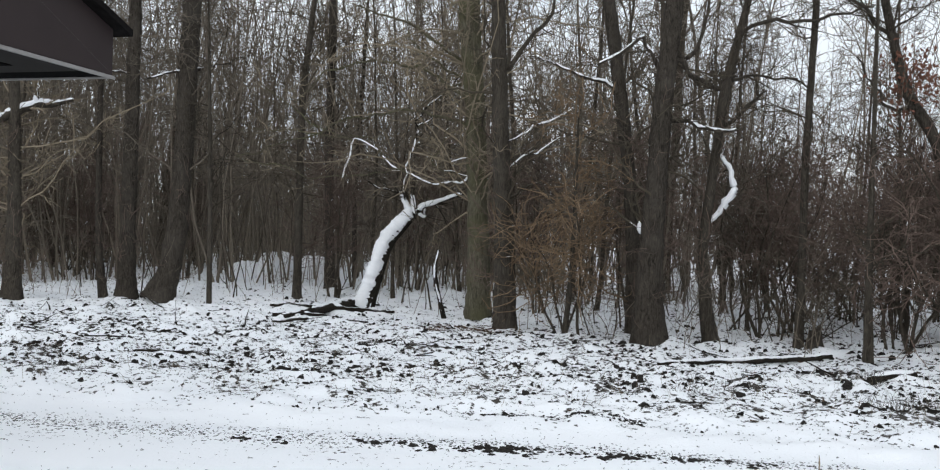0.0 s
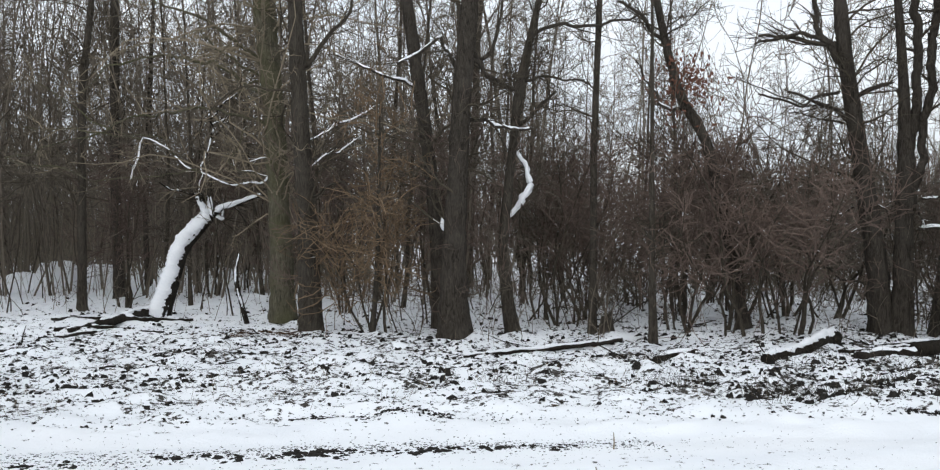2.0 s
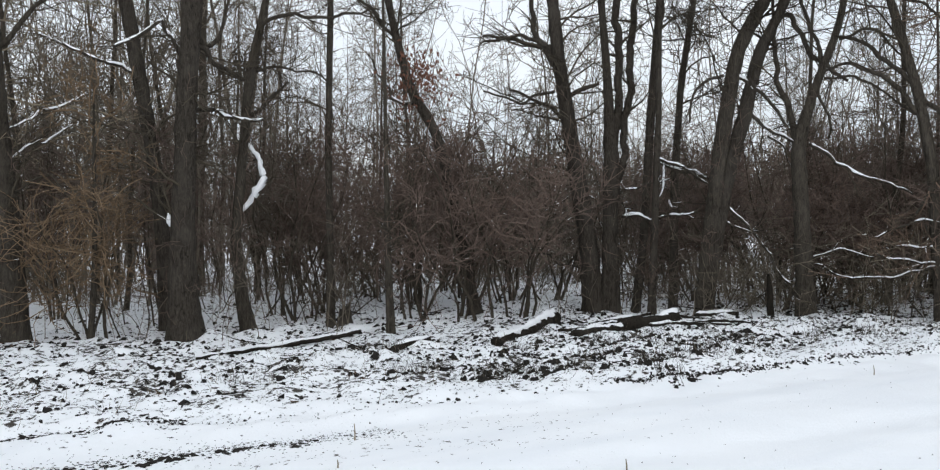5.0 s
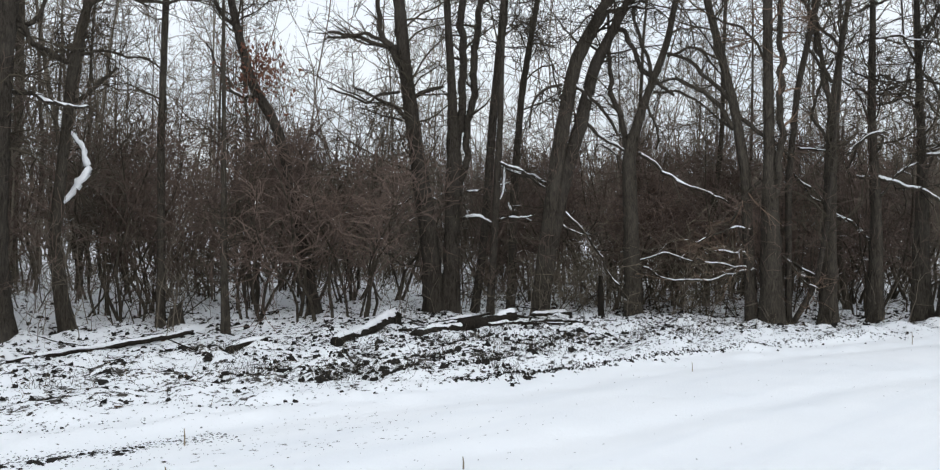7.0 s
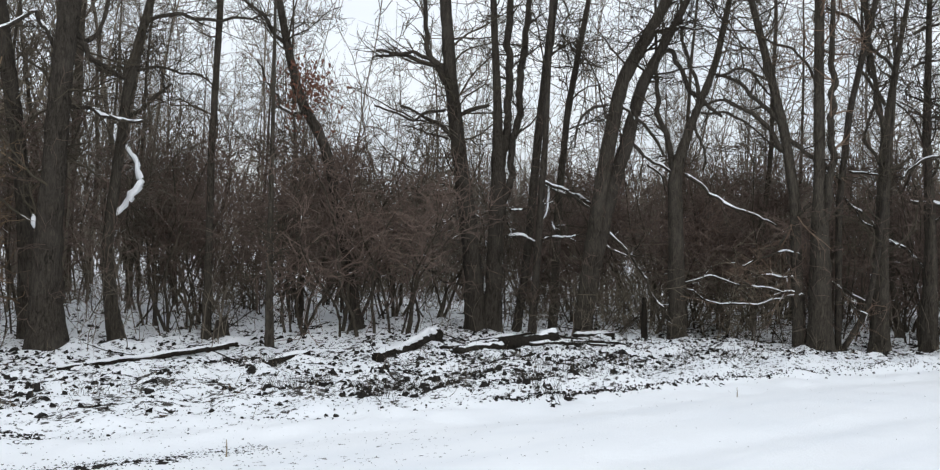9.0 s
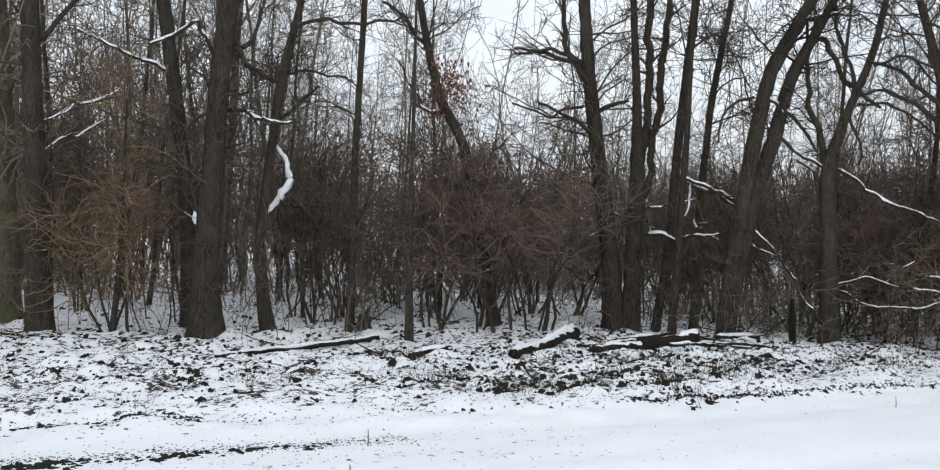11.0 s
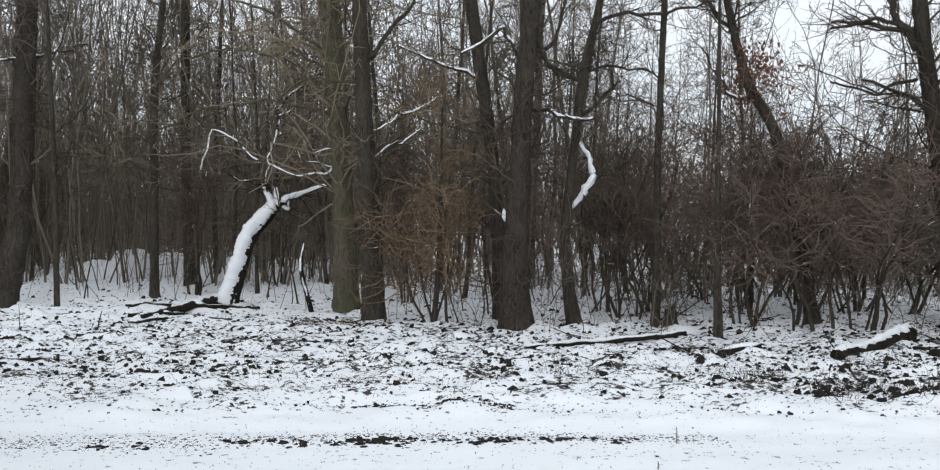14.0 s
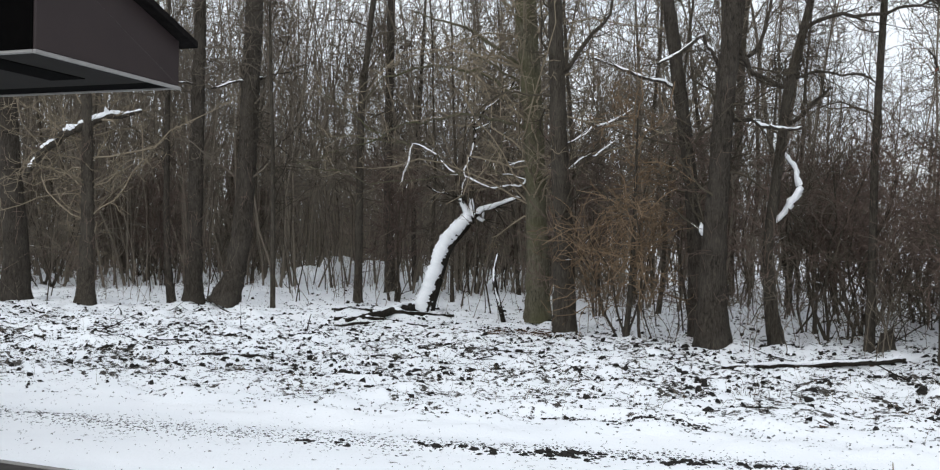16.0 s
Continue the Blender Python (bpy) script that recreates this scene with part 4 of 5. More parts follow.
def young_tree(seed, height, r0, first, mat=BARK_FAR, twig=TWIG):
    global rng
    rng = np.random.default_rng(seed)
    root = new("young_tree")
    p = shoot(np.zeros((1, 3)), np.array([[0.02, 0.01, 1.0]]), np.array([height]), 16, 0.045, 0.10)
    r = np.linspace(1, 0.12, 17)[None] * r0
    r[0, 0] *= 1.35
    w = Wood()
    w.add(p, r, 8)
    part("trunk", w.mesh("trunk", mat), root)
    c = Wood()
    b, br = sprout(p, r, 17, first, 0.98, (28, 66), (0.9, 2.6), 6, 0.30, 0.07, 0.34, 0.005)
    c.add(b, br, 3)
    t1, r1 = sprout(b, br, 8, 0.12, 1.0, (25, 65), (0.3, 0.9), 3, 0.40, 0.05, 0.6, 0.004)
    c.add(t1, r1, 3)
    t2, r2 = sprout(t1, r1, 3, 0.2, 1.0, (25, 65), (0.2, 0.6), 2, 0.45, 0.03, 0.7, 0.0046)
    c.add(t2, r2, 3)
    part("crown", c.mesh("crown", twig), root, "bare upright branches")
    return tagged(root, "slender bare young tree deeper in the wood", "tree", "trees deeper in the wood")


def shrub(seed, height, twig, k=5):
    global rng
    rng = np.random.default_rng(seed)
    root = new("shrub")
    start = np.concatenate([rng.normal(0, 0.16, (k, 2)), np.full((k, 1), -0.03)], 1)
    way = np.concatenate([rng.normal(0, 0.17, (k, 2)), np.ones((k, 1))], 1)
    p = shoot(start, way, rng.uniform(0.7, 1.1, k) * height, 9, 0.16, 0.05)
    r = np.linspace(1, 0.22, 10)[None] * rng.uniform(0.015, 0.034, (k, 1))
    for a, b in zip(p, r):
        w = Wood()
        w.add(a[None], b[None], 5)
        part("stem", w.mesh("stem", BARK_FAR), root)
    c = Wood()
    b, br = sprout(p, r, 17, 0.30, 1.0, (30, 85), (0.45, 1.3), 4, 0.36, 0.04, 0.5, 0.0046)
    c.add(b, br, 3)
    t1, r1 = sprout(b, br, 5, 0.1, 1.0, (25, 75), (0.25, 0.8), 3, 0.45, 0.02, 0.8, 0.0044)
    c.add(t1, r1, 3)
    part("crown", c.mesh("crown", twig), root, "dense reddish-brown bare twigs")
    f = Wood()
    k2 = b[::9]
    f.add(np.stack([k2[:, 1], 0.6 * k2[:, 1] + 0.4 * k2[:, 2]], 1) + np.array([0, 0, 0.004]), np.full((len(k2), 2), 0.0042), 4)
    tagged(part("snow", f.mesh("snow", SNOW_CAP), root, "flecks of snow caught on twigs"), kind="stuff")
    return tagged(root, "leafless brown shrub with a dense twiggy top", "shrub", "shrubs under the trees")


def fill_wood():
    g = np.random.default_rng(5)
    protos = [young_tree(100 + i, h, r, f) for i, (h, r, f) in enumerate([(13, 0.085, 0.3), (11, 0.06, 0.2), (14.5, 0.12, 0.38), (9.5, 0.045, 0.12), (12, 0.075, 0.34), (15, 0.15, 0.42), (10, 0.05, 0.16)])]
    used = [False] * len(protos)
    spots = []
    tries = 0
    while len(spots) < 150 and tries < 9000:
        tries += 1
        az = g.uniform(-42, 82)
        f = np.interp(az, *FRONT)
        d = f + 1.2 + 42 * g.uniform(0, 1) ** 1.2
        if g.uniform() > np.interp(az, [-42, -12, 5, 20, 28, 50, 56, 82], [1.0, 0.85, 0.8, 0.48, 0.24, 0.20, 0.28, 0.36]):
            continue
        x, y = polar(az, d)
        if any((x - a) ** 2 + (y - b) ** 2 < (0.8 + d * 0.01) ** 2 for a, b, _ in spots):
            continue
        if -7.2 < x < -3.0 and 19.5 < y < 25.5 or 14 < az < 32 and d - f < 6:
            continue
        spots.append((x, y, d - f))
    for x, y, deep in spots:
        k = int(g.integers(len(protos))) if deep > 8 and x < 0.35 * y else int(g.choice([1, 3, 6]))
        m = pose(x, y, float(ground_height(x, y)) - 0.04, g.normal(0, 2.0), g.normal(0, 2.0), g.uniform(0, 360))
        if not used[k]:
            used[k] = True
            protos[k].matrix_basis = m
        else:
            copy_thing(protos[k], m)
    bushes = [shrub(300 + i, h, t) for i, (h, t) in enumerate([(3.2, TWIG_WINE), (2.8, TWIG), (3.6, TWIG_WINE), (2.4, TWIG_WINE), (4.2, TWIG), (3.9, TWIG_WINE)])]
    seen = [False] * len(bushes)
    spots = []
    while len(spots) < 186:
        az = g.uniform(-40, 80)
        if g.uniform() > np.interp(az, [-40, 15, 22, 36, 44, 80], [0.36, 0.36, 0.60, 0.92, 0.74, 0.64]):
            continue
        d = np.interp(az, *FRONT) + 0.6 + 22 * g.uniform(0, 1) ** 1.4
        x, y = polar(az, d)
        if any((x - a) ** 2 + (y - b) ** 2 < 0.5 for a, b in spots) or (-7.2 < x < -3.0 and 17.5 < y < 25.5):
            continue
        spots.append((x, y))
        k = int(g.integers(len(bushes)))
        m = pose(x, y, float(ground_height(x, y)), 0, 0, g.uniform(0, 360))
        if not seen[k]:
            seen[k] = True
            bushes[k].matrix_basis = m
        else:
            copy_thing(bushes[k], m)


fill_wood()
for k, (x, y, h, turn) in enumerate([(1.62, 12.6, 2.2, 140)]):
    bush = shrub(330 + k, h, TWIG_ORANGE, 4)
    bush.matrix_basis = pose(x, y, float(ground_height(x, y)), 0, 0, turn)
    tagged(bush, "fine orange-brown twiggy bush in front of trunks", "shrub", "shrubs under the trees")

# brush that closes the gap behind the snowy sprays
for k, (az, d, h) in enumerate([(51.5, 15.2, 2.3), (53.5, 16.4, 2.6), (55.5, 15.4, 2.2), (57.5, 16.8, 2.4), (54.5, 18.2, 2.8)]):
    bush = shrub(350 + k, h, TWIG_WINE)
    x, y = polar(az, d)
    bush.matrix_basis = pose(x, y, float(ground_height(x, y)), 0, 0, 70 * k)

# brush that stands before the snaking tree
for k, (x, y, h, turn) in enumerate([(6.6, 11.0, 2.7, 30), (7.5, 10.8, 2.9, 200), (6.1, 11.7, 2.5, 100)]):
    bush = shrub(340 + k, h, TWIG_WINE)
    bush.matrix_basis = pose(x, y, float(ground_height(x, y)), 0, 0, turn)


def bramble(seed, height):
    """Low tangled growth, twiggy from the ground up."""
    global rng
    rng = np.random.default_rng(seed)
    root = new("bramble")
    k = 9
    start = np.concatenate([rng.normal(0, 0.35, (k, 2)), np.full((k, 1), -0.03)], 1)
    way = np.concatenate([rng.normal(0, 0.6, (k, 2)), np.ones((k, 1))], 1)
    p = shoot(start, way, rng.uniform(0.6, 1.2, k) * height, 5, 0.16, 0.02)
    r = np.linspace(1, 0.35, 6)[None] * rng.uniform(0.006, 0.013, (k, 1))
    for a, b in zip(p, r):
        w = Wood()
        w.add(a[None], b[None], 4)
        part("stem", w.mesh("stem", BARK_FAR), root)
    c = Wood()
    b, br = sprout(p, r, 8, 0.1, 1.0, (30, 85), (0.25, 0.8), 2, 0.25, 0.02, 0.6, 0.0035)
    c.add(b, br, 3)
    t1, r1 = sprout(b, br, 4, 0.1, 1.0, (25, 75), (0.15, 0.5), 1, 0.2, 0.0, 0.8, 0.003)
    c.add(t1, r1, 3)
    # paler colour brightens the shaded tangle in place of light
    part("crown", c.mesh("crown", TWIG_LIFTED), root, "tangled brown twigs")
    f = Wood()
    k2 = b[::10]
    f.add(np.stack([k2[:, 0], 0.6 * k2[:, 0] + 0.4 * k2[:, 1]], 1) + np.array([0, 0, 0.004]), np.full((len(k2), 2), 0.0042), 4)
    tagged(part("snow", f.mesh("snow", SNOW_CAP), root, "flecks of snow caught on twigs"), kind="stuff")
    return tagged(root, "low tangled leafless bramble among the trees", "bramble", "brambles under the trees")


def fill_low():
    g = np.random.default_rng(15)
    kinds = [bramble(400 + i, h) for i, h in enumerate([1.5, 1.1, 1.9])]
    seen = [False] * 3
    spots = []
    while len(spots) < 44:
        az = g.uniform(-34, 78)
        if g.uniform() > np.interp(az, [-34, 14, 24, 42, 78], [0.2, 0.35, 0.7, 1.0, 0.9]):
            continue
        d = np.interp(az, *FRONT) + (-1.1 if az > 38 else 0.2 if az > 20 else 1.5) + 9 * g.uniform(0, 1) ** 1.3
        x, y = polar(az, d)
        if any((x - a) ** 2 + (y - b) ** 2 < 0.3 for a, b in spots) or (-7.2 < x < -3.0 and 17.5 < y < 25.5):
            continue
        spots.append((x, y))
        k = int(g.integers(3))
        m = pose(x, y, float(ground_height(x, y)), 0, 0, g.uniform(0, 360))
        if not seen[k]:
            seen[k] = True
            kinds[k].matrix_basis = m
        else:
            copy_thing(kinds[k], m)


fill_low()


def far_woods():
    """The wood beyond: stems and brush that close the view."""
    global rng
    rng = np.random.default_rng(77)
    w = Wood()
    n = 1500
    az = np.radians(rng.uniform(-50, 90, n))
    d = rng.uniform(45, 130, n)
    start = np.stack([d * np.sin(az), d * np.cos(az), np.full(n, -0.1)], 1)
    p = shoot(start, np.tile([0.0, 0, 1.0], (n, 1)), rng.uniform(5, 11, n), 5, 0.10, 0.08)
    r = np.linspace(1, 0.15, 6)[None] * rng.uniform(0.03, 0.11, (n, 1))
    w.add(p, r, 3)
    b, br = sprout(p, r, 8, 0.2, 1.0, (25, 65), (0.8, 2.4), 3, 0.35, 0.08, 0.5, 0.012)
    w.add(b, br, 3)
    n = 5200
    az = np.radians(rng.uniform(-50, 90, n))
    d = rng.uniform(58, 120, n)
    start = np.stack([d * np.sin(az), d * np.cos(az), np.full(n, -0.1)], 1)
    q = shoot(start, np.concatenate([rng.normal(0, 0.35, (n, 2)), np.ones((n, 1))], 1), rng.uniform(1.5, 4.0, n), 2, 0.15, 0.05)
    w.add(q, np.tile([0.02, 0.014, 0.008], (n, 1)), 3)
    n = 2600
    az = np.radians(rng.uniform(-50, 4, n))
    d = rng.uniform(27, 60, n)
    start = np.stack([d * np.sin(az), d * np.cos(az), np.full(n, -0.1)], 1)
    q = shoot(start, np.concatenate([rng.normal(0, 0.4, (n, 2)), np.ones((n, 1))], 1), rng.uniform(1.2, 3.6, n), 3, 0.22, 0.04)
    w.add(q, np.tile([0.022, 0.016, 0.011, 0.006], (n, 1)), 3)
    b, br = sprout(q, np.full((n, 4), 0.014), 4, 0.1, 1.0, (25, 75), (0.4, 1.3), 2, 0.3, 0.03, 0.7, 0.008)
    w.add(b, br, 3)
    n = 1500
    az = np.radians(rng.uniform(44, 92, n))
    d = rng.uniform(90, 150, n)
    start = np.stack([d * np.sin(az), d * np.cos(az), np.full(n, -0.1)], 1)
    q = shoot(start, np.concatenate([rng.normal(0, 0.12, (n, 2)), np.ones((n, 1))], 1), rng.uniform(5, 10.5, n), 2, 0.1, 0.05)
    w.add(q, np.array([0.16, 0.12, 0.05])[None] * rng.uniform(0.5, 1.4, (n, 1)), 3)
    b, br = sprout(q, np.full((n, 3), 0.06), 4, 0.3, 1.0, (25, 70), (1.0, 2.6), 3, 0.35, 0.08, 0.8, 0.03)
    w.add(b, br, 3)
    # the distance haze is painted in as a paler twig colour
    tagged(new("far_woods", w.mesh("far_woods", TWIG_LIFTED)), "distant leafless wood of thin grey-brown stems", "woods", kind="stuff")


far_woods()


def pole_stage():
    """Close-set thin poles that fill the wood behind the front trees."""
    global rng
    rng = np.random.default_rng(78)
    n = 4100
    az = rng.uniform(-46, 86, n)
    keep = rng.uniform(0, 1, n) < np.interp(az, [-46, -18, -5, 5, 12, 20, 52, 60, 86], [1.0, 0.98, 0.92, 0.62, 0.40, 0.16, 0.12, 0.11, 0.11])
    az = az[keep]
    n = len(az)
    d = np.interp(az, *FRONT) + 3.0 + 50 * rng.uniform(0, 1, n) ** 1.3
    a = np.radians(az)
    start = np.stack([d * np.sin(a), d * np.cos(a), np.full(n, -0.08)], 1)
    tall = rng.uniform(5, 13, n) + np.interp(az, [-24, -12], [3.5, 0.0])
    p = shoot(start, np.concatenate([rng.normal(0, 0.10, (n, 2)), np.ones((n, 1))], 1), tall, 9, 0.11, 0.06)
    r = np.linspace(1, 0.2, 10)[None] * (rng.uniform(0.008, 0.036, n) * (0.6 + d / 60) * np.interp(az, [-24, -12], [1.25, 1.0]))[:, None]
    w = Wood()
    w.add(p, r, 4)
    b, br = sprout(p, r, 10, 0.2, 1.0, (22, 70), (0.8, 2.4), 5, 0.36, 0.05, 0.5, 0.008)
    w.add(b, br, 3)
    c, cr = sprout(b, br, 3, 0.2, 1.0, (25, 70), (0.35, 1.1), 3, 0.42, 0.03, 0.6, 0.0062)
    w.add(c, cr, 3)
    tagged(new("thicket", w.mesh("thicket", TWIG)), "close-set thin bare poles filling the wood", "thicket", kind="stuff")


pole_stage()


# ---- mounds under snow ----
def mound(x, y, rx, ry, h, seed):
    g = np.random.default_rng(seed)
    n, m = 14, 36
    v = []
    for i in range(n + 1):
        t = i / n
        for j in range(m):
            a = 2 * math.pi * j / m
            k = 1 + 0.14 * math.sin(3 * a + seed) + 0.07 * math.sin(7 * a)
            rr = math.sin(t * math.pi / 2)
            z = h * (math.cos(t * math.pi / 2) ** 0.5) * (1 + 0.10 * t * math.sin(5 * a + 3 * t) + 0.14 * math.sin(2 * a + seed) * t * (1 - t) * 2) - 0.05
            v.append((x + rx * rr * k * math.cos(a), y + ry * rr * k * math.sin(a), z + 0.012 * g.normal()))
    q = [(i * m + j, i * m + (j + 1) % m, (i + 1) * m + (j + 1) % m, (i + 1) * m + j) for i in range(n) for j in range(m)]
    tagged(new("snow_mound", mesh_of("snow_mound", v, q, SNOW_CAP)), "rounded earth heap covered with snow among the trees", "mound", "snowy mounds")


mound(-5.22, 22.74, 0.50, 0.6, 0.80, 1)
mound(-6.02, 22.95, 0.62, 0.6, 0.52, 4)
mound(-4.36, 23.45, 0.46, 0.5, 0.68, 2)

# ---- fallen wood ----
def log(pts, label, name="log", mat=BARK_DEAD, snow=0.9, seed=1, sink=0.35):
    """A fallen log on the ground, (x, y, radius) along it, with snow on its back."""
    b = np.array([(x, y, float(ground_height(x, y)) + r * (1 - sink), r) for x, y, r in pts])
    q = limb_path(b, 0.008)
    q[:, 2] += 0.006
    w = Wood()
    cap = np.vstack([q[:1], q, q[-1:]])
    k = knobbly(cap[:, 3], 10, seed, 0.08)
    k[0] = k[-1] = 0.002
    w.add(cap[None, :, :3], k[None], 10)
    ob = new(name, w.mesh(name, mat))
    tagged(ob, label, "log" if name == "log" else name.replace("_", " "), "fallen wood")
    if snow:
        part("snow", snow_on(q[:, :3] + q[:, 3:] * np.array([0, 0.15, 0.34]), q[:, 3] * (0.72 if q[:, 3].max() > 0.05 else 0.95), seed + 3, snow), ob, "strip of snow on top")
    return ob


log([(2.35, 10.32, 0.020), (3.31, 10.74, 0.032), (3.81, 10.85, 0.033), (4.84, 11.16, 0.030)], "long thin log half buried in snow by the trees", seed=2)
log([(5.65, 8.86, 0.060), (6.55, 9.42, 0.090), (7.43, 10.01, 0.115)], "thick short log lying askew under snow", seed=3)
log([(6.88, 8.86, 0.050), (7.77, 8.81, 0.062)], "short dark log under snow by the clump", seed=4)
log([(7.70, 8.86, 0.085), (8.68, 8.72, 0.095)], "dark rotten log beside the clump of trees", seed=5, snow=0.6)
log([(-3.02, 13.95, 0.040), (-2.45, 15.00, 0.070), (-2.03, 15.85, 0.095)], "dark fallen trunk at the foot of the dead tree", seed=6, snow=0.55)
log([(-3.36, 15.59, 0.034), (-2.69, 15.65, 0.040), (-2.24, 16.50, 0.030)], "fallen dark branch near the dead tree", seed=7, snow=0.3, name="fallen_branch")
log([(-3.99, 10.13, 0.027), (-3.07, 10.08, 0.022)], "thin dark branch lying on the snowy verge", seed=8, snow=0, name="fallen_branch")
log([(4.58, 9.57, 0.034), (5.13, 9.62, 0.035)], "short dark branch lying on the verge", seed=9, snow=0.4, name="fallen_branch")
log([(9.37, 9.08, 0.037), (10.01, 8.85, 0.038)], "dark branch lying at the edge of the lane", seed=10, snow=0.5, name="fallen_branch")


def stump(x, y, r, h, seed):
    g = np.random.default_rng(seed)
    sides, v = 16, []
    rows = [(-0.05, 1.5), (0.04, 1.25), (0.12, 1.05), (h * 0.6, 0.92), (h * 0.8, 0.88)]
    for z, k in rows:
        for j in range(sides):
            a = 2 * math.pi * j / sides
            rr = r * k * (1 + 0.1 * math.sin(4 * a + 1) + 0.05 * g.normal())
            v.append((rr * math.cos(a), rr * math.sin(a), z))
    for j in range(sides):
        a = 2 * math.pi * j / sides
        v.append((r * 0.8 * math.cos(a), r * 0.8 * math.sin(a), h * (0.82 + 0.28 * math.sin(a + 2.5) + 0.12 * g.normal())))
    for j in range(sides):
        a = 2 * math.pi * j / sides
        v.append((r * 0.35 * math.cos(a), r * 0.35 * math.sin(a), h * (0.62 + 0.1 * g.normal())))
    q = [(i * sides + j, i * sides + (j + 1) % sides, (i + 1) * sides + (j + 1) % sides, (i + 1) * sides + j) for i in range(len(rows) + 1) for j in range(sides)]
    top = (len(rows) + 1) * sides
    q += [(top + j, top + j + 1, top + sides - 2 - j, top + sides - 1 - j) for j in range(0, sides // 2 - 1)]
    ob = new("tree_stump", mesh_of("tree_stump", v, q, BARK_DARK, smooth=False))
    ob.location = (x, y, float(ground_height(x, y)))
    tagged(ob, "dark broken tree stump with a splintered top", "stump")


stump(4.99, 12.08, 0.10, 0.30, 4)


# ---- litter on the snow ----
def scatter(name, spots, sizes, label, category, mat, seed, flat=0.45, leaf=False):
    """Many small clods or curled leaves, joined."""
    g = np.random.default_rng(seed)
    n = len(spots)
    k = 6
    a = np.arange(k) * 2 * np.pi / k
    if leaf:
        ring = np.stack([np.cos(a) * 0.9, np.sin(a) * 0.5, 0.25 * np.cos(2 * a)], -1)
        shape = np.concatenate([ring, [[0, 0, 0.02]], [[0, 0, -0.06]]])
    else:
        low = np.stack([np.cos(a), np.sin(a), np.full(k, -0.4)], -1)
        high = np.stack([np.cos(a + 0.5) * 0.45, np.sin(a + 0.5) * 0.45, np.full(k, 0.6)], -1)
        shape = np.concatenate([low, high])
    m = len(shape)
    v = np.tile(shape, (n, 1, 1)) * (1 + 0.45 * g.normal(size=(n, m, 1)).clip(-1.6, 1.8)) + 0.14 * g.normal(size=(n, m, 3))
    v[:, :, 2] *= flat
    v[:, :, 0] *= g.uniform(0.8, 1.5, (n, 1))
    t = g.uniform(0, 2 * np.pi, n) if leaf else g.normal(0, 0.5, n)
    c, s = np.cos(t)[:, None], np.sin(t)[:, None]
    x, y = v[:, :, 0] * c - v[:, :, 1] * s, v[:, :, 0] * s + v[:, :, 1] * c
    v = np.stack([x, y, v[:, :, 2]], -1) * sizes[:, None, None]
    z = ground_height(spots[:, 0], spots[:, 1])
    v += np.stack([spots[:, 0], spots[:, 1], z + sizes * flat * 0.15], -1)[:, None]
    if leaf:
        f = [(6, j, (j + 1) % k) for j in range(k)] + [(7, (j + 1) % k, j) for j in range(k)]
    else:
        f = [(j, (j + 1) % k, k + j) for j in range(k)] + [((j + 1) % k, k + (j + 1) % k, k + j) for j in range(k)] + [(k, k + j, k + j + 1) for j in range(1, k - 1)]
    f = np.array(f)
    q = (f[None] + (np.arange(n) * m)[:, None, None]).reshape(-1, 3)
    tagged(new(name, mesh_of(name, v.reshape(-1, 3), q, mat, smooth=False)), label, category, kind="stuff")


